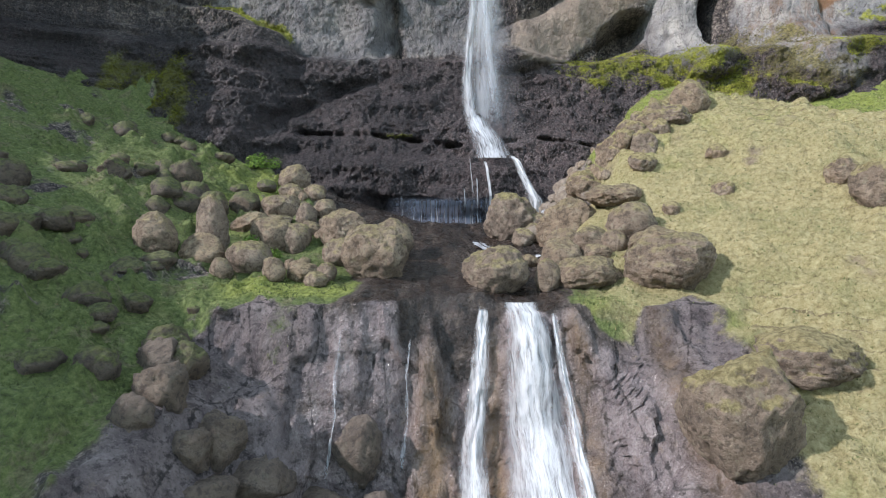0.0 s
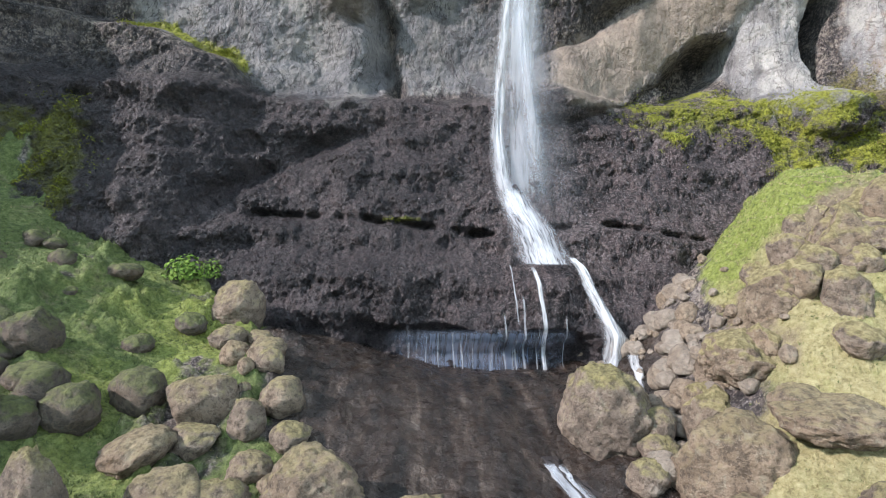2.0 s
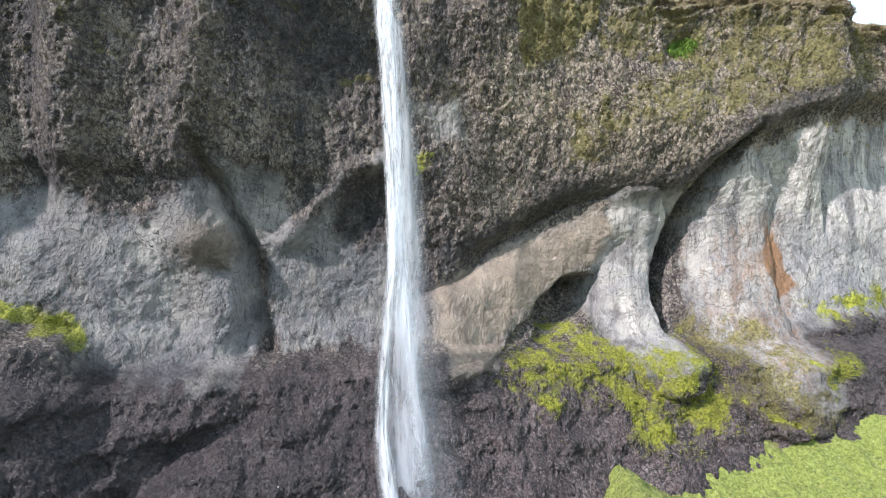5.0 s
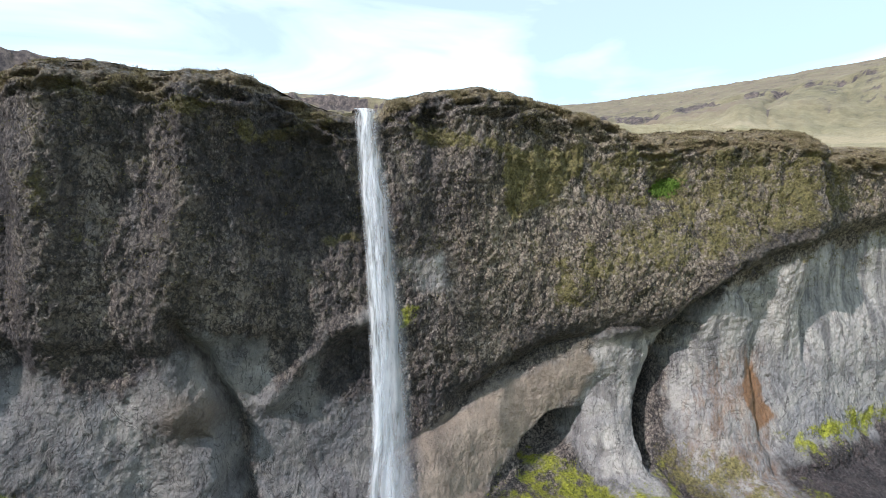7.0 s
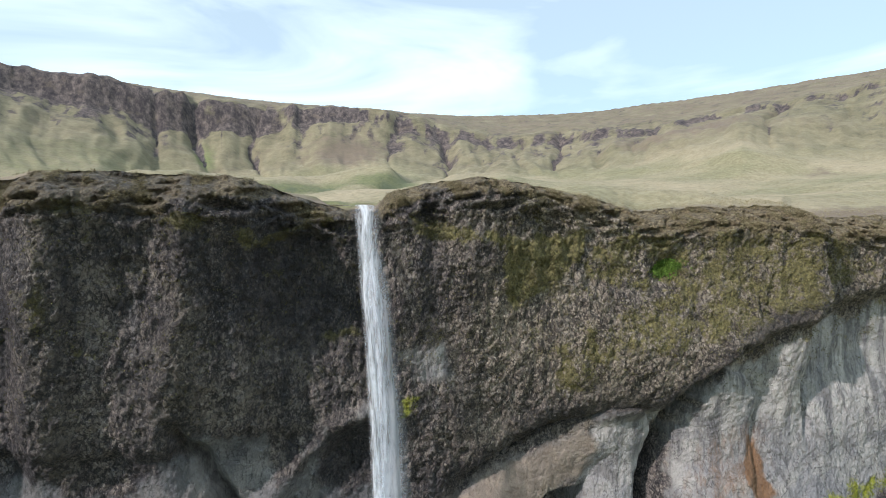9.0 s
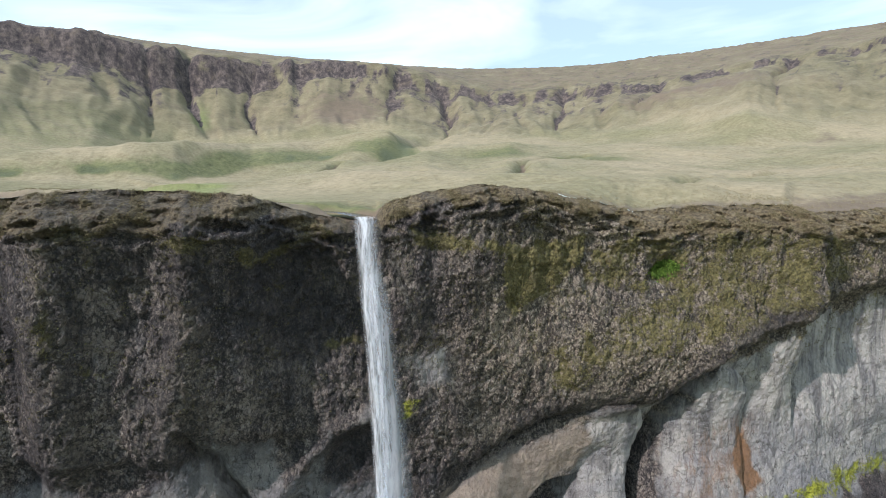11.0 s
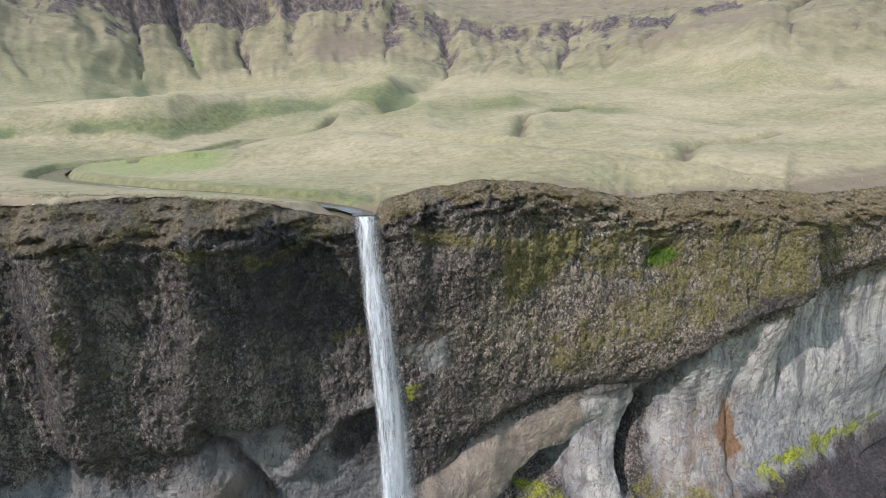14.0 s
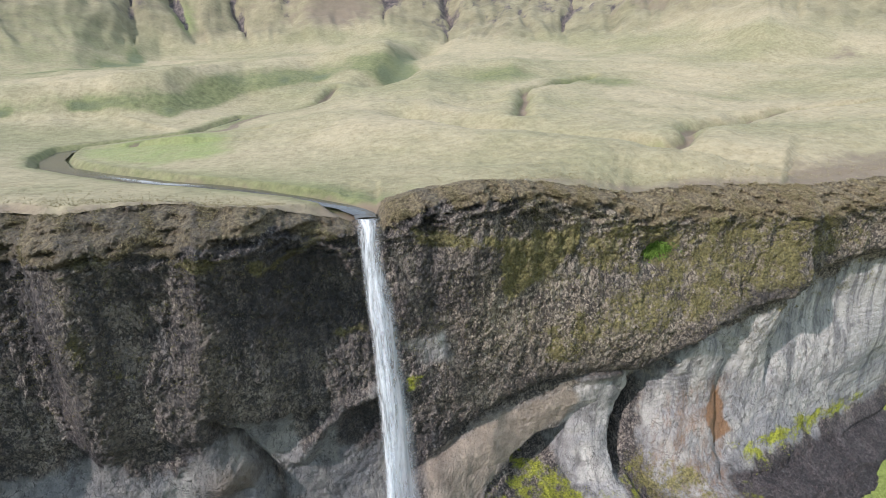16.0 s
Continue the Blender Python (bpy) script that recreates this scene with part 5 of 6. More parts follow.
# ---- water ----
def ribbon(name, path, widths, material, depth=0.25, across=20, steps=140, parent=None, wave=0.12, seed=0.0, power=1.0, fade=0.06, flat=False, thin=0.0):
    """A sheet of falling or running water along a path, bowed outward, thinning toward its sides and ends."""
    p = np.array(path, float)
    k = np.linspace(0, len(p) - 1, steps)
    line = np.stack([np.interp(k, np.arange(len(p)), p[:, c]) for c in range(3)], -1)
    for _ in range(5):
        line[1:-1] = (line[:-2] + 2 * line[1:-1] + line[2:]) / 4
    w = np.interp(k, np.arange(len(p)), widths)[:, None]
    u = np.linspace(-1, 1, across)[None, :]
    row = np.arange(steps)[:, None]
    bow = (1 - u * u) * np.minimum(1.0, w)
    x = line[:, 0:1] + u * w / 2 + wave * fbm(u * 1.5 + seed, row * 0.045, seed, 3)
    if flat:
        way = np.gradient(line[:, :2], axis=0)
        way = way / (np.linalg.norm(way, axis=1)[:, None] + 1e-9)
        x = line[:, 0:1] - way[:, 1:2] * u * w / 2 + wave * fbm(u * 1.5 + seed, row * 0.045, seed, 3)
        y, z = line[:, 1:2] + way[:, 0:1] * u * w / 2, line[:, 2:3] + 0.03 * bow
    else:
        y, z = line[:, 1:2] - depth * bow - wave * fbm(u * 3 + seed, row * 0.06, seed + 4, 3), line[:, 2:3] + 0 * u
    ends = np.minimum(1, np.minimum(row + 0.5, steps - 0.5 - row) / (steps * fade + 1e-6))
    body = (1 - np.abs(u) ** 2) ** power * ends * (1 - thin * np.clip(u + 0.3, 0, 1))
    run = np.concatenate([[0], np.cumsum(np.linalg.norm(np.diff(line, axis=0), axis=1))])[:, None]
    return sheet(name, np.stack([x, y, z], -1), material, dict(body=body, across=u * w / 2 + seed * 3.1, along=run + 0 * u), parent)


def hugging(points, off=0.18):
    """Puts (x, z) points just before the cliff face."""
    return [(x, min(face_y(x + dx, z + dz) for dx in (-0.15, 0.0, 0.15) for dz in (-0.25, 0.0, 0.25)) - off, z) for x, z in points]


def lying(points, off=0.06):
    return [(x, y, ground_z(x, y) + off) for x, y in points]


main_fall = tagged(new("waterfall"), "tall thin white waterfall dropping from the cliff brow", "waterfall")
CORE = [(2.0, 36.0, 42.46), (2.0, 35.8, 42.40), (2.0, 35.55, 42.15), (1.97, 35.2, 41.2), (1.9, 34.9, 38.5), (2.03, 34.6, 36), (2.12, 34.4, 33), (2.22, 34.2, 29.5), (2.2, 34.0, 27)]
ribbon("water_core", CORE, [1.3, 1.3, 1.3, 1.2, 0.95, 0.8, 0.75, 0.7, 0.65], FALL, parent=main_fall, thin=0.75, power=0.9, fade=0.01)
ribbon("left_strand", [(2.2, 34.15, 31), (2.2, 34.0, 28.5), (1.95, 33.8, 26), (1.75, 33.7, 24), (1.6, 33.5, 22.3), (1.5, 33.2, 20.4), (1.6, 32.6, 18.6), (1.85, 31.9, 17.5), (2.25, 31.3, 16.7)],
       [0.55, 0.6, 0.65, 0.7, 0.75, 0.8, 0.85, 1.0, 1.2], STRAND, parent=main_fall, seed=17.0, power=1.3, fade=0.06)
ribbon("right_strand", [(2.35, 34.1, 31), (2.5, 33.9, 28), (2.75, 33.7, 25), (2.95, 33.5, 22.5), (3.1, 33.2, 20.5), (3.2, 32.8, 18.6), (3.25, 32.4, 17)],
       [0.45, 0.55, 0.6, 0.75, 0.95, 1.1, 1.2], VEIL, parent=main_fall, seed=7.0, power=1.1, fade=0.3)
ribbon("water_veil", [(2.05, 34.95, 41.6), (2.2, 34.75, 38.5), (2.4, 34.5, 35), (2.6, 34.35, 31), (2.65, 34.15, 27), (2.6, 33.9, 23)],
       [1.1, 1.0, 1.05, 1.2, 1.3, 1.3], SPRAY, parent=main_fall, seed=13.0, thin=0.6, power=1.6, fade=0.12)
ribbon("water_veil", [(2.15, 34.7, 40), (2.4, 34.5, 37), (2.7, 34.3, 33), (2.85, 34.1, 29), (2.7, 33.9, 25), (2.5, 33.6, 21), (2.6, 32.6, 17)],
       [1.0, 1.3, 1.6, 1.9, 2.1, 2.4, 2.6], VEIL, parent=main_fall, seed=3.0, power=1.2)
ribbon("mist_veil", [(2.6, 33.6, 30), (2.9, 33.3, 26), (3.0, 32.8, 22), (3.1, 31.9, 18.5), (3.2, 31.0, 15.5)], [1.5, 2.6, 3.4, 4.4, 5.0], MIST, parent=main_fall, seed=9.0, power=1.8, fade=0.25)
ribbon("splash_apron", hugging([(1.9, 18.1), (2.2, 17.2), (2.55, 16.3), (2.75, 15.6), (2.8, 15.15), (2.8, 14.95)], 0.3), [1.1, 1.7, 2.1, 2.3, 2.3, 2.3], SPRAY, parent=main_fall, steps=60, seed=5.0, power=1.3, fade=0.08, across=32)

side_fall = tagged(new("side_fall"), "short white chute running off the rock step into rubble", "waterfall")
ribbon("water_sheet", hugging([(3.9, 15.25), (4.08, 14.9), (4.35, 14.1), (4.68, 13.2), (4.95, 12.5), (4.85, 11.9), (4.7, 11.4)], 0.3), [0.3, 0.4, 0.5, 0.65, 0.85, 0.8, 0.7], FALL, parent=side_fall, steps=60, seed=12.0, power=0.9, fade=0.04)
trickles = tagged(new("rock_trickles"), "thin water threads over the dark lower rock step", "waterfall")
for k, (xa, za, xb, zb, w) in enumerate([(2.3, 14.95, 2.75, 10.6, 0.2), (1.1, 13.3, 1.3, 11.0, 0.10), (1.8, 13.9, 1.95, 11.0, 0.12), (1.5, 15.0, 1.6, 12.9, 0.08), (3.3, 13.2, 3.35, 11.2, 0.07)]):
    ribbon("thread", hugging([(xa + (xb - xa) * f + 0.02 * math.sin(5 * f + k), za + (zb - za) * f) for f in np.linspace(0, 1, 9)], 0.12), [w] * 9, VEIL if w < 0.2 else FALL, parent=trickles, steps=50, across=6, seed=20.0 + k, wave=0.03, power=0.4, depth=0.1)

# sheet added over the wet hollow; its tint holds the reflected sky
ribbon("drip_sheen", hugging([(0.3, 12.75), (0.3, 12.3), (0.3, 11.8), (0.3, 11.3), (0.3, 10.9)], 0.12), [6.6, 6.8, 6.6, 6.2, 5.8], DRIP_SHEEN, parent=trickles, steps=30, across=60, seed=61.0, wave=0.1, power=0.5, depth=0.0, fade=0.1)
drops = np.random.RandomState(8)
for k in range(13):
    x, za = -2.4 + 0.42 * k + drops.uniform(-0.2, 0.2), 12.4 + drops.uniform(-0.3, 0.5)
    ribbon("thread", hugging([(x + 0.03 * math.sin(4 * f + k), za + (11.0 - za) * f) for f in np.linspace(0, 1, 7)], 0.16), [drops.uniform(0.04, 0.10)] * 7, VEIL, parent=trickles, steps=30, across=5, seed=70.0 + k, wave=0.04, power=0.4, depth=0.05)

terrace_stream = tagged(new("terrace_stream"), "shallow clear stream with white riffles over wet rock", "stream")
ribbon("water_film", lying([(1.4, 23.2), (1.7, 22.2), (2.2, 21.2), (2.7, 20.3), (2.9, 19.5), (2.8, 18.8)], 0.035), [0.3, 0.6, 0.9, 1.1, 1.2, 0.9], STREAM, parent=terrace_stream, flat=True, wave=0.35, seed=31)
ribbon("riffle", lying([(5.3, 27.6), (5.0, 26.4), (4.6, 25.4), (4.3, 24.6)], 0.2), [0.5, 0.35, 0.3, 0.25], RUN, parent=terrace_stream, flat=True, wave=0.1, seed=33, power=0.8, steps=60)
for k, (dx, w) in enumerate(((-0.05, 0.13), (0.2, 0.08))):
    ribbon("riffle", lying([(1.4 + dx, 22.9), (1.5 + dx, 22.3), (1.85 + 1.4 * dx, 21.3), (2.35 + 1.8 * dx, 20.3), (2.6 + 2.2 * dx, 19.7)], 0.09), [0.8 * w, 1.5 * w, 2.0 * w, 2.2 * w, 1.5 * w], VEIL, parent=terrace_stream, flat=True, wave=0.3, seed=36 + k, power=0.7, steps=70)
ribbon("riffle", lying([(3.6, 19.6), (3.1, 19.3), (2.5, 19.05), (2.0, 19.2)], 0.16), [0.4, 0.3, 0.3, 0.3], RUN, parent=terrace_stream, flat=True, wave=0.1, seed=35, power=0.6, steps=50)

lower_fall = tagged(new("lower_fall"), "broad white cascade spilling over the terrace lip", "waterfall")


def cascade(points, off):
    """Points just before the lower rock step, from (x, z)."""
    out = []
    for x, z in points:
        k = min(max(int(np.searchsorted(GROUND_X, x)), 1), len(GROUND_X) - 1)
        col = GROUND_PTS[:, k]
        sel = (col[:, 1] > 9.5) & (col[:, 1] < 17)
        zz, yy = np.maximum.accumulate(col[sel, 2]), col[sel, 1]
        out.append((x, float(np.interp(z, zz + np.arange(len(zz)) * 1e-5, yy)) - off, z))
    return out


ribbon("water_sheet", cascade([(2.25, 8.45), (2.3, 8.2), (2.35, 7.4), (2.4, 6.4), (2.45, 5.4), (2.5, 4.4), (2.5, 2.6)], 0.25), [1.0, 1.1, 1.25, 1.5, 1.75, 1.9, 2.1], FALL, parent=lower_fall, seed=41, power=0.8, fade=0.02, across=28)
ribbon("side_strand", cascade([(1.15, 8.3), (1.1, 7.5), (1.0, 6.5), (0.9, 5.5), (0.8, 4.4), (0.75, 2.6)], 0.2), [0.3, 0.5, 0.6, 0.65, 0.75, 0.9], FALL, parent=lower_fall, seed=43, power=0.9, fade=0.03)
ribbon("side_strand", cascade([(3.1, 8.2), (3.2, 7.0), (3.3, 6.0), (3.35, 5.0), (3.4, 3.8), (3.4, 2.6)], 0.2), [0.15, 0.25, 0.3, 0.35, 0.4, 0.4], FALL, parent=lower_fall, seed=45, power=0.9, fade=0.03)
for k, x in enumerate((-2.75, -0.9)):
    ribbon("thread", cascade([(x, 7.9 - 0.4 * k), (x - 0.1, 6.6), (x - 0.05, 5.4), (x - 0.2, 4.2)], 0.12), [0.05, 0.10, 0.08, 0.12], VEIL, parent=lower_fall, seed=47 + k, power=0.5, across=6)


upland_stream = tagged(new("upland_stream"), "narrow dark stream winding over the grass to the brow", "stream")
ribbon("water_film", [(2.0, 36.15, 42.43)] + STREAM_LINE[1:], [1.15, 1.2] + [0.85 * w + 0.25 for w in STREAM_WIDTH[2:]], STREAM, parent=upland_stream, flat=True, wave=0.2, seed=51, steps=260)
for k, (lo, hi) in enumerate([(5, 8)]):
    ribbon("riffle", [(x, y, z + 0.05) for x, y, z in STREAM_LINE[lo:hi]], [0.35 * w for w in STREAM_WIDTH[lo:hi]], VEIL, parent=upland_stream, flat=True, wave=0.3, seed=53 + k, power=0.8, steps=80, fade=0.3)


# ---- boulders ----
def ball(subdivisions):
    bm = bmesh.new()
    bmesh.ops.create_icosphere(bm, subdivisions=subdivisions, radius=1.0)
    v = np.array([p.co[:] for p in bm.verts])
    f = [[p.index for p in q.verts] for q in bm.faces]
    bm.free()
    return v, f


BALLS = {k: ball(k) for k in (3, 4, 5)}


def boulder_mesh(seed, sub, angular, stone):
    """A worn block: a ball cut by a few planes, its corners rounded, lumpy and pitted."""
    r = np.random.RandomState(seed)
    v, f = BALLS[sub]
    v = v.copy()
    for _ in range(7):
        n = r.normal(size=3)
        n /= np.linalg.norm(n)
        d = r.uniform(0.62, 0.95)
        over = np.clip(v @ n - d, 0, None)
        v -= np.outer(over, n) * angular
    k = seed * 3.7
    push = 0.22 * fbm(v[:, 0] * 1.2 + k, v[:, 1] * 1.2, v[:, 2] * 1.2 + k, 3) + (0.17 + 0.08 * max(0.0, angular - 0.8) / 0.2) * fbm(v[:, 0] * 4 + k, v[:, 1] * 4, v[:, 2] * 4, 4, 0.6)
    push += 0.05 * fbm(v[:, 0] * 12, v[:, 1] * 12 + k, v[:, 2] * 12, 2)
    v *= (1 + push)[:, None]
    me = bpy.data.meshes.new("boulder")
    me.from_pydata([tuple(p) for p in v], [], f)
    me.polygons.foreach_set("use_smooth", np.ones(len(me.polygons), bool))
    me.materials.append(stone)
    return me, v


def boulder(x, y, wide, high, seed, label, group, sink=0.22, lean=0.0, sub=4, angular=0.8, name="boulder", stone=None):
    r = np.random.RandomState(seed + 900)
    me, v = boulder_mesh(seed, sub, angular, stone or STONE)
    deep = wide * r.uniform(0.75, 1.05)
    size = np.array([wide, deep, high * (1 + sink)]) / (v.max(0) - v.min(0))
    for p, q in zip(me.vertices, v * size):
        p.co = q
    ob = new(name, me)
    z = min(ground_z(x + dx, y + dy) for dx, dy in ((0, 0), (0.3 * wide, 0), (-0.3 * wide, 0), (0, -0.3 * deep), (0, 0.3 * deep)))
    base = (v[:, 2] * size[2]).min()
    ob.matrix_world = pose(x, y, max(z, ground_z(x, y) - 0.35 * high) - base - sink * high, r.uniform(-6, 6), lean, r.uniform(-25, 25))
    return tagged(ob, label, "boulder", group)


LEFT_BIG = [(-9.7, 18.0, 1.6, 1.47), (-8.3, 18.4, 1.6, 1.2), (-8.5, 19.6, 1.2, 2.1), (-6.6, 18.3, 1.55, 1.16), (-7.3, 17.5, 0.75, 0.71), (-5.4, 17.0, 0.75, 0.8), (-4.6, 17.4, 1.05, 0.75), (-3.8, 17.4, 0.65, 0.65), (-4.0, 16.8, 0.8, 0.5),
            (-2.3, 17.7, 2.15, 1.75), (-1.9, 19.6, 1.65, 1.5), (-3.8, 20.7, 2.1, 1.75), (-3.7, 19.0, 1.3, 1.0), (-6.6, 20.5, 1.7, 1.4), (-5.7, 20.5, 1.2, 1.2)]
LEFT_BANK = [(-8.0, 22.0, 1.7, 0.7), (-7.0, 22.5, 1.3, 0.65), (-7.1, 23.4, 1.85, 1.25), (-8.7, 23.5, 1.45, 1.1), (-9.7, 22.5, 1.3, 1.05), (-5.9, 22.9, 0.9, 1.0), (-5.5, 21.7, 1.1, 0.7), (-5.3, 23.8, 1.2, 0.95), (-4.8, 22.7, 1.0, 0.66), (-6.1, 25.1, 1.15, 0.75),
             (-6.7, 26.5, 0.85, 0.5), (-7.5, 26.2, 1.2, 0.7), (-11.2, 21.3, 0.8, 0.7), (-10.6, 21.7, 1.4, 0.9), (-10.8, 22.6, 1.0, 0.66), (-11.9, 23.7, 1.25, 0.8), (-13.4, 22.1, 0.8, 0.5), (-9.1, 17.0, 1.2, 0.6), (-7.9, 28.2, 1.85, 1.65),
             (-8.9, 26.8, 1.0, 0.65), (-11.5, 27.8, 1.2, 0.5), (-7.0, 25.3, 0.9, 0.7), (-9.7, 25.3, 0.9, 0.5), (-5.8, 24.6, 0.8, 0.65)]
RIGHT_BIG = [(2.9, 23.7, 2.4, 2.1), (5.1, 21.3, 2.75, 2.0), (4.1, 23.2, 1.2, 1.0), (3.9, 22.6, 1.0, 0.65), (3.3, 21.7, 1.0, 0.75), (3.6, 25.1, 0.7, 0.85), (4.0, 24.2, 0.85, 1.05), (6.4, 21.3, 1.15, 0.8), (6.7, 20.7, 2.3, 0.9), (4.6, 20.0, 1.5, 1.0), (5.3, 18.8, 1.6, 0.95), (6.6, 18.7, 1.8, 1.5),
             (7.0, 17.6, 2.2, 1.2), (4.0, 18.1, 1.4, 1.3), (5.2, 18.1, 1.05, 0.6), (3.1, 19.2, 0.8, 0.5), (3.6, 18.9, 0.5, 0.37), (1.7, 17.0, 2.2, 1.5), (3.3, 16.8, 0.95, 1.0), (4.6, 17.0, 2.25, 1.05), (7.0, 16.4, 2.85, 1.7), (5.9, 18.2, 0.9, 0.75)]
MOUND_ROCKS = [(6.4, 23.3, 2.4, 1.3), (10.1, 23.7, 2.2, 1.0), (11.2, 24.2, 2.1, 1.6), (8.5, 23.5, 1.4, 0.9), (9.4, 23.2, 1.2, 0.8), (8.6, 24.7, 1.3, 0.86), (8.2, 19.1, 0.8, 0.5), (10.3, 19.6, 1.0, 0.57), (11.0, 21.3, 1.1, 0.54), (8.1, 21.6, 1.3, 0.73),
               (9.6, 24.2, 1.5, 1.0), (10.4, 24.7, 1.4, 0.8), (7.6, 24.2, 1.2, 0.8), (6.5, 11.6, 2.6, 2.8), (13.5, 16.7, 1.3, 1.5), (13.6, 18.1, 1.25, 0.95), (8.7, 12.9, 2.6, 1.3)]
SLOPE_ROCKS = [(-12.1, 16.7, 1.5, 0.7), (-13.3, 21.5, 1.3, 0.9), (-12.5, 15.8, 1.0, 0.65), (-11.7, 14.5, 0.76, 0.6), (-10.6, 14.2, 1.0, 0.6), (-9.3, 14.1, 0.9, 0.5), (-8.8, 13.7, 0.86, 0.5), (-9.5, 16.2, 1.2, 0.5), (-11.4, 23.7, 1.4, 1.2), (-7.8, 12.0, 1.0, 0.75),
               (-7.1, 13.7, 1.2, 0.85), (-6.4, 13.2, 1.2, 1.1), (-8.5, 14.7, 0.9, 0.6)]
seed = 100
for rows, group, big, small in ((LEFT_BIG, "boulders on the left terrace", "rounded brown boulder with pale lichen crust", "small lumpy brown boulder among grass"),
                                (LEFT_BANK, "boulders up the green bank", "grey-brown weathered boulder on a grassy bank", "small grey stone half sunk in turf"),
                                (RIGHT_BIG, "boulders beside the stream", "large tan boulder with dry moss on top", "small tan stone wedged between boulders"),
                                (MOUND_ROCKS, "rocks on the grassy mound", "brown cracked rock jutting from dry grass", "small brown rock in straw-coloured grass"),
                                (SLOPE_ROCKS, "rocks on the dark slope", "dark angular rock on the green slope", "small dark rock in green grass")):
    for k, (x, y, w, h) in enumerate(rows):
        seed += 1
        lean = {(-8.3, 18.4): 24, (-8.5, 19.6): -6, (-8.0, 22.0): -18}.get((x, y), 0)
        if rows is MOUND_ROCKS and y > 18:
            w, h = w * 0.9, h * 0.95
        boulder(x, y, w, h, seed, big if w > 1.15 else small, group, lean=lean, sub=5 if w > 1.9 else 4, angular=0.95 if rows is SLOPE_ROCKS else 0.8 if rows is MOUND_ROCKS else 0.6, sink=0.35 if rows is MOUND_ROCKS and y > 18 else 0.22, stone=MOSSY if rows is SLOPE_ROCKS or (rows is LEFT_BANK and x < -8.5) else OUTCROP if rows is MOUND_ROCKS else STONE)

FOOT_BLOCKS = [(-2.2, 13.7, 1.3, 1.5), (-2.9, 13.1, 1.5, 0.9), (-1.6, 13.2, 1.2, 0.8), (-4.3, 12.5, 1.6, 1.0), (-5.5, 11.6, 1.0, 0.9), (-6.3, 12.0, 1.2, 1.1), (-0.8, 13.3, 1.0, 0.6), (0.9, 13.2, 1.5, 0.7), (-3.6, 12.4, 1.1, 0.7), (-5.1, 12.3, 1.3, 1.2), (-6.5, 11.2, 1.0, 0.8), (-5.0, 11.2, 1.4, 0.8), (-6.9, 13.0, 1.3, 0.9)]
for k, (x, y, w, h) in enumerate(FOOT_BLOCKS):
    boulder(x, y, w, h, 300 + k, "dark angular block fallen from the wet rock step" if w > 1.15 else "small dark broken block at the rock step", "blocks at the rock step", sub=4, angular=1.0, sink=0.3, stone=BLOCK)

rub = np.random.RandomState(5)
for k in range(70):
    x, y = rub.uniform(-19, -6.5), rub.uniform(11.5, 30)
    if x < -7.5 - 0.25 * (y - 12) or y < 15.5:
        w = rub.uniform(0.4, 1.3)
        boulder(x, y, w, w * rub.uniform(0.4, 0.75), 600 + k, "dark angular rock bedded in the green slope", "rocks on the dark slope", sub=3, angular=0.97, sink=0.45, stone=MOSSY)

for k in range(170):
    y = rub.uniform(21.5, 30.0)
    x = np.interp(y, [21, 24, 27, 30], [3.8, 4.8, 5.4, 5.9]) + rub.normal(0.55, 0.85)
    w = 0.22 + 0.7 * rub.uniform() ** 2.4
    boulder(x, y, w, w * rub.uniform(0.55, 0.95), 400 + k, "loose brown stone in rubble below the chute", "rubble below the chute", sub=3, sink=0.12, stone=LOOSE)
for k in range(34):
    f = 0.72 * rub.uniform()
    x, y = 6.0 + 6.0 * f + rub.normal(0, 0.6), 22.9 + 2.4 * f + rub.normal(0, 0.7)
    w = 0.3 + 1.5 * rub.uniform() ** 2.5
    boulder(x, y, w, w * rub.uniform(0.6, 0.95), 700 + k, "brown cracked rock jutting from dry grass" if w > 1.0 else "small brown rock in straw-coloured grass", "rocks on the grassy mound", sub=4 if w > 0.8 else 3, angular=0.95, sink=0.55, stone=OUTCROP)
for k in range(30):
    x, y = rub.uniform(-7.5, -2.5), rub.uniform(16.2, 26)
    if x < np.interp(y, [16, 18, 22, 26], [-2.5, -3.2, -5.2, -6.8]) + 0.3:
        w = rub.uniform(0.25, 0.6)
        boulder(x, y, w, w * rub.uniform(0.5, 0.9), 500 + k, "small grey-brown stone lying in grass", "loose stones on the bank", sub=3)


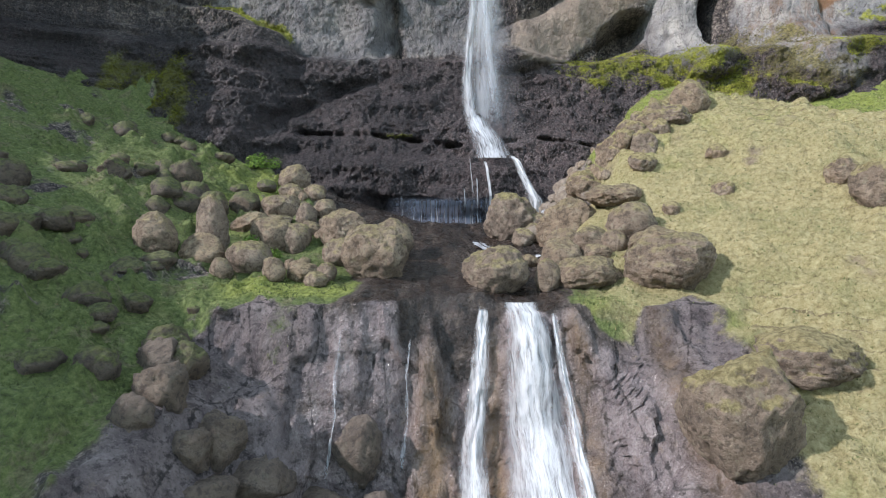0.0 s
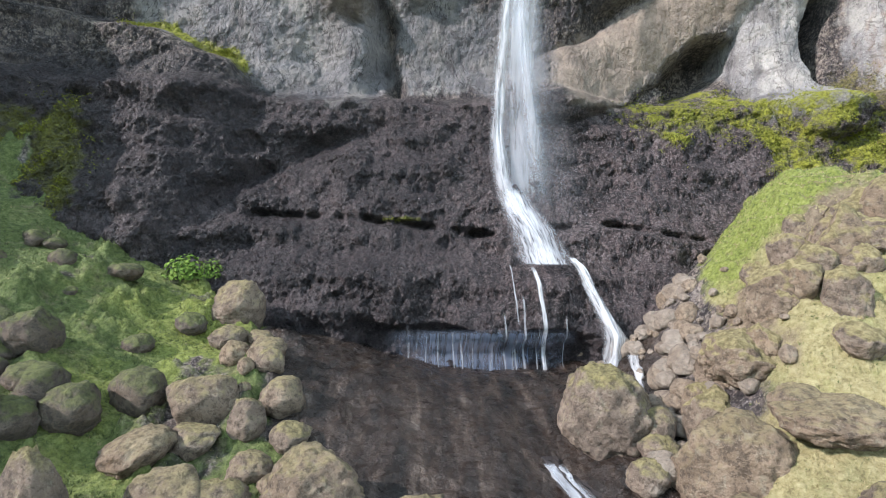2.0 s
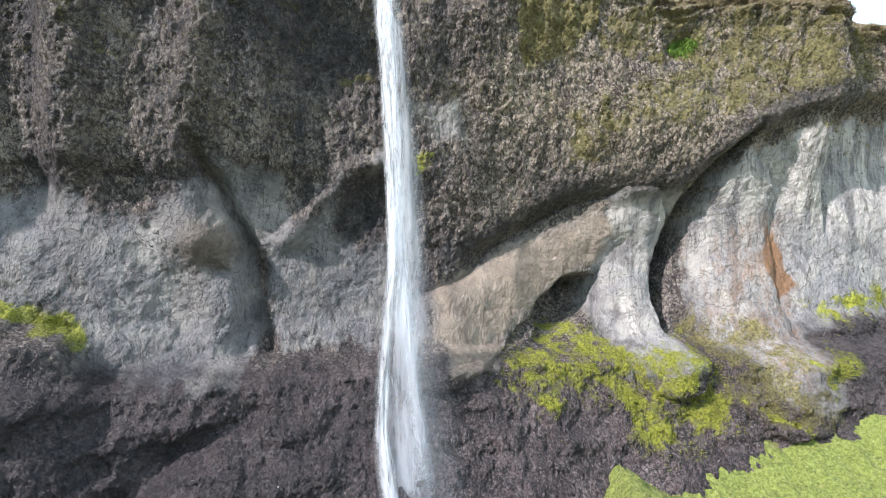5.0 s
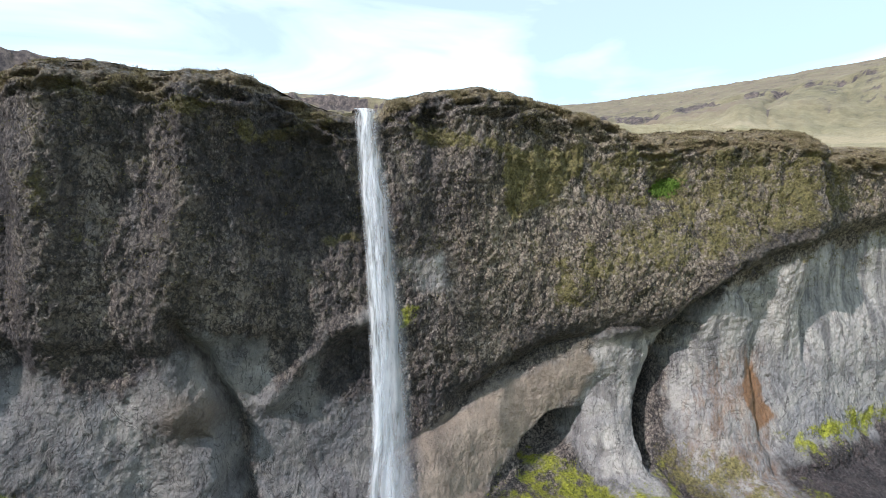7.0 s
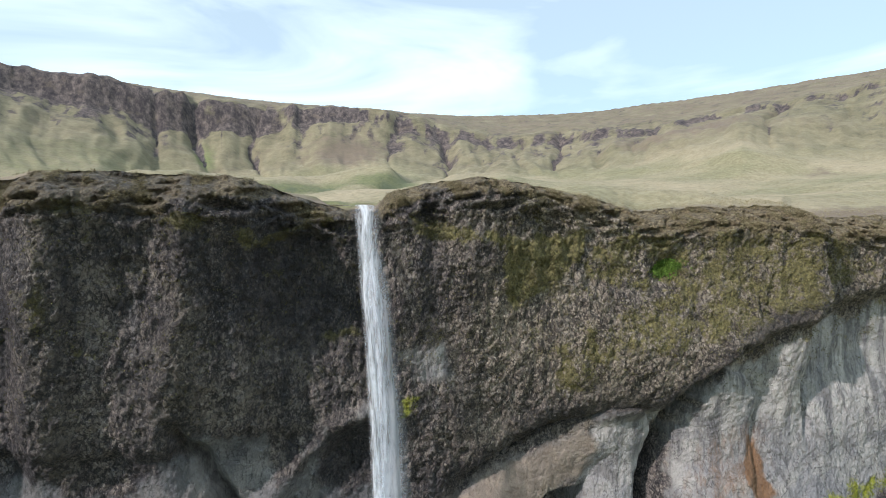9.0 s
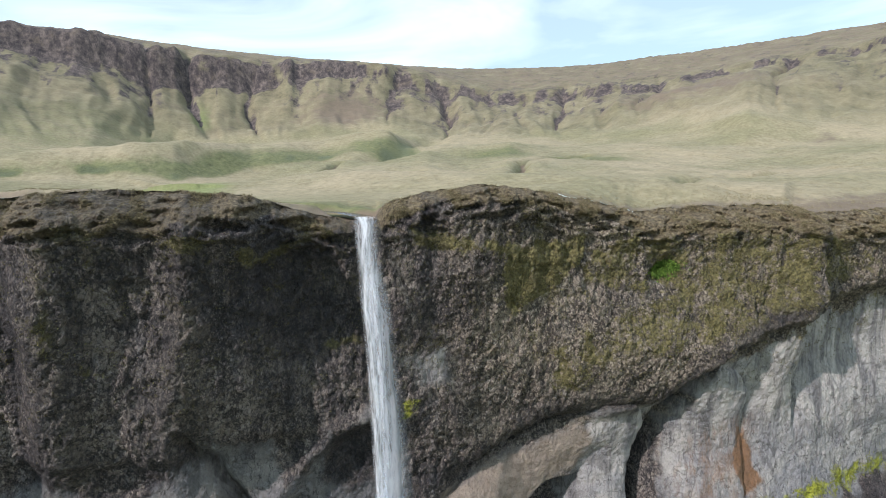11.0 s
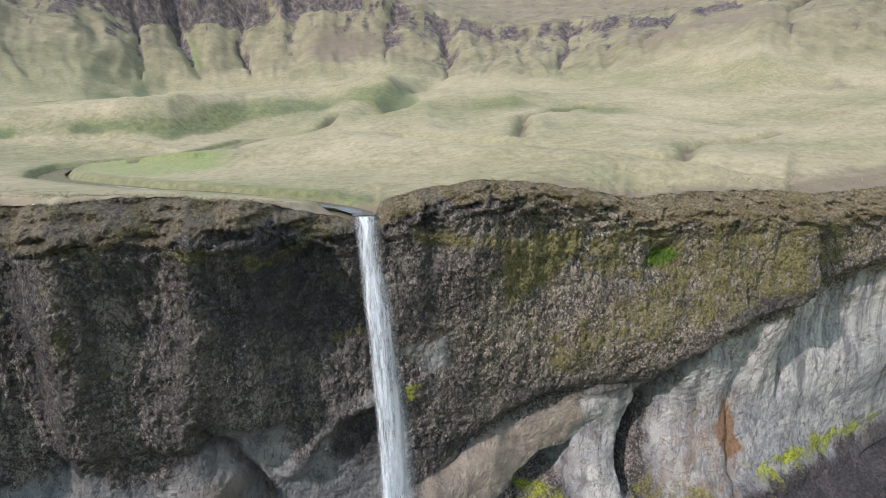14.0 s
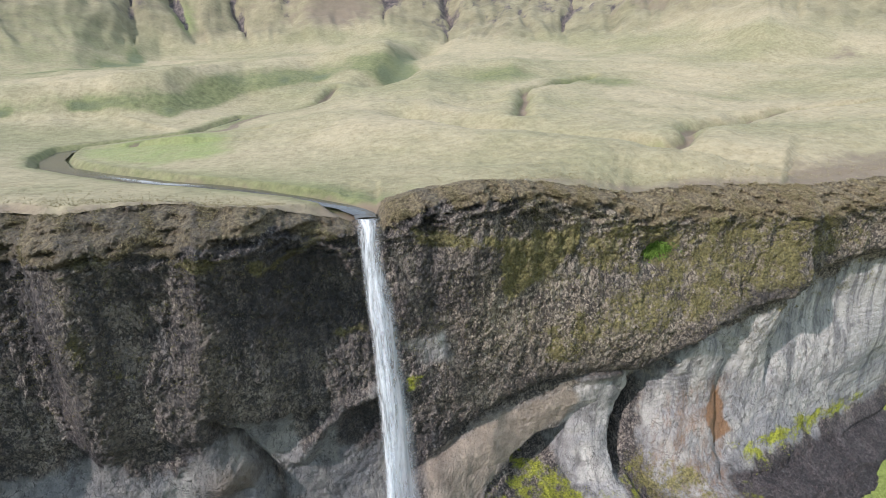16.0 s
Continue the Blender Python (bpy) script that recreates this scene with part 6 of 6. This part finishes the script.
# ---- grass, moss tufts, shrubs ----
def blades(name, base, lean, height, width, per, material, seed, label, category):
    """Tufts of thin leaves: per leaves at each base point, leaning about the given direction."""
    r = np.random.RandomState(seed)
    n = len(base)
    b = np.repeat(base, per, 0) + r.normal(0, 1, (n * per, 3)) * np.array([0.5, 0.5, 0.1]) * np.repeat(height, per)[:, None] * 0.5
    h = np.repeat(height, per) * r.uniform(0.6, 1.3, n * per)
    d = np.repeat(lean, per, 0) + r.normal(0, 0.45, (n * per, 3))
    d /= np.linalg.norm(d, axis=1)[:, None]
    side = np.cross(d, r.normal(size=(n * per, 3)))
    side /= np.linalg.norm(side, axis=1)[:, None] + 1e-9
    w = np.repeat(width, per)[:, None] * r.uniform(0.6, 1.2, (n * per, 1))
    v = np.stack([b - side * w / 2, b + side * w / 2, b + d * h[:, None]], 1).reshape(-1, 3)
    me = bpy.data.meshes.new(name)
    me.vertices.add(len(v))
    me.vertices.foreach_set("co", v.reshape(-1).astype(np.float32))
    me.loops.add(len(v))
    me.loops.foreach_set("vertex_index", np.arange(len(v), dtype=np.int32))
    me.polygons.add(n * per)
    me.polygons.foreach_set("loop_start", np.arange(0, len(v), 3, dtype=np.int32))
    me.update(calc_edges=True)
    me.materials.append(material)
    ob = new(name, me)
    return tagged(ob, label, category, kind="stuff")


gr = np.random.RandomState(11)
gx, gy = GROUND_PTS[..., 0], GROUND_PTS[..., 1]
zone = (gx > -23) & (gx < 25) & (gy > 10.5) & (gy < 34)
weight = np.where(zone, np.clip(GROUND_MASK["grass"], 0, 1) ** 2, 0).ravel()
# rows are closer together on the lower step, so weigh by the spacing
weight = weight * np.repeat(np.gradient(GROUND_Y), GROUND_PTS.shape[1])
pick = gr.choice(weight.size, 70000, p=weight / weight.sum())
spots = GROUND_PTS.reshape(-1, 3)[pick] + gr.uniform(-0.06, 0.06, (len(pick), 3)) * [1, 1, 0]
is_straw = GROUND_MASK["straw"].ravel()[pick] + gr.normal(0, 0.22, len(pick)) > 0.5
up = np.tile([0.05, -0.25, 1.0], (len(pick), 1))
size = gr.uniform(0.035, 0.10, len(pick))
blades("dry_grass", spots[is_straw], up[is_straw], size[is_straw], size[is_straw] * 0.22, 4, STRAW_BLADES, 1, "short dry straw-coloured grass over the mound", "grass")
blades("green_grass", spots[~is_straw], up[~is_straw], size[~is_straw], size[~is_straw] * 0.25, 4, GREEN_BLADES, 2, "short green grass over the bank and slope", "grass")


def on_cliff(mask, count, seed, power=2.0):
    r = np.random.RandomState(seed)
    x, z = CLIFF_PTS[..., 0], CLIFF_PTS[..., 2]
    w = np.where((x > -23) & (x < 40) & (z > 12), np.clip(mask, 0, 1) ** power, 0).ravel()
    k = r.choice(w.size, count, p=w / w.sum())
    return CLIFF_PTS.reshape(-1, 3)[k] + r.uniform(-0.06, 0.06, (count, 3))


patchy = sstep(-0.1, 0.25, fbm(CLIFF_PTS[..., 0] * 0.9, 3.0, CLIFF_PTS[..., 2] * 0.9, 4))
p = on_cliff(CLIFF_MASK["moss"] * patchy, 9000, 21)
blades("moss_growth", p, np.tile([0, -0.8, 0.5], (len(p), 1)), gr.uniform(0.04, 0.10, len(p)), gr.uniform(0.03, 0.06, len(p)), 3, MOSS_BLADES, 3, "bright yellow-green moss tufts on the cliff", "moss")
p = on_cliff(CLIFF_MASK["olive"] * patchy, 16000, 22, 1.5)
blades("lichen_growth", p, np.tile([0, -0.8, 0.2], (len(p), 1)), gr.uniform(0.04, 0.11, len(p)), gr.uniform(0.03, 0.06, len(p)), 3, OLIVE_BLADES, 4, "olive-brown growth on the upper basalt", "moss")
p = on_cliff(CLIFF_MASK["turf"] * patchy, 22000, 23)
blades("brow_turf", p, np.tile([0, -0.7, -0.1], (len(p), 1)), gr.uniform(0.05, 0.13, len(p)), gr.uniform(0.015, 0.03, len(p)), 4, TURF_BLADES, 5, "hanging brown turf along the cliff brow", "grass")

p = on_cliff(bump(CLIFF_PTS[..., 0], CLIFF_PTS[..., 2], 18.6, 39.25, 0.75, 0.42, 20), 2600, 24, 3.0)
blades("niche_plants", p, np.tile([0, -0.6, 0.8], (len(p), 1)), gr.uniform(0.08, 0.18, len(p)), gr.uniform(0.05, 0.09, len(p)), 3, LEAF, 7, "bright green plants in a niche of the cliff", "plant")

uw = np.where((UP_Y < 46) & (UP_X > -25) & (UP_X < 60) & (along(UP_X, UP_Y, [q[:2] for q in STREAM_LINE]) > 2.6), 1.0 / np.maximum(UP_Y - 33, 2) ** 2.2, 0).ravel()
k = gr.choice(uw.size, 12000, p=uw / uw.sum())
p = np.stack([UP_X, UP_Y, UP_Z], -1).reshape(-1, 3)[k] + gr.uniform(-0.15, 0.15, (len(k), 3)) * [1, 1, 0]
blades("upland_grass", p, np.tile([0.1, -0.2, 1.0], (len(p), 1)), gr.uniform(0.03, 0.08, len(p)), gr.uniform(0.015, 0.03, len(p)), 4, PLAIN_BLADES, 6, "pale dry grass tufts on the upland", "grass")


def shrub(x, y, z, wide, high, seed, label):
    """A low leafy plant: short stems and many small leaves."""
    r = np.random.RandomState(seed)
    root = tagged(new("leafy_plant"), label, "plant")
    root.location = (x, y, z)
    n = 620
    d = r.normal(size=(n, 3))
    d[:, 2] = np.abs(d[:, 2])
    d /= np.linalg.norm(d, axis=1)[:, None]
    c = d * r.uniform(0.45, 1.0, (n, 1)) * [wide / 2, wide / 2, high]
    verts, faces = [], []
    for q, dirn in zip(c, d):
        a = np.cross(dirn, r.normal(size=3))
        a /= np.linalg.norm(a) + 1e-9
        b = np.cross(a, dirn)
        s = r.uniform(0.03, 0.065) * (wide / 0.9)
        k = len(verts)
        verts += [q - a * s, q - b * s * 0.5, q + a * s, q + b * s * 0.5 + dirn * s * 0.4]
        faces.append((k, k + 1, k + 2, k + 3))
    soup("foliage", verts, faces, LEAF, root)
    verts, faces = [], []
    for q in c[:40]:
        k = len(verts)
        s = 0.012
        verts += [(-s, 0, 0), (s, 0, 0), (0, s, 0), (q[0], q[1], q[2])]
        faces += [(k, k + 1, k + 3), (k + 1, k + 2, k + 3), (k + 2, k, k + 3)]
    soup("stems", verts, faces, GREEN_BLADES, root)


shrub(-7.1, 20.2, ground_z(-7.1, 20.2), 1.2, 0.7, 1, "bright green leafy plant between the boulders")
shrub(-6.2, 19.4, ground_z(-6.2, 19.4), 0.8, 0.5, 2, "bright green leafy plant between the boulders")
shrub(-10.2, 29.4, ground_z(-10.2, 29.4), 1.6, 0.9, 3, "bright green mossy plant at the cliff foot")
shrub(-9.4, 29.8, ground_z(-9.4, 29.8), 1.0, 0.7, 4, "bright green mossy plant at the cliff foot")
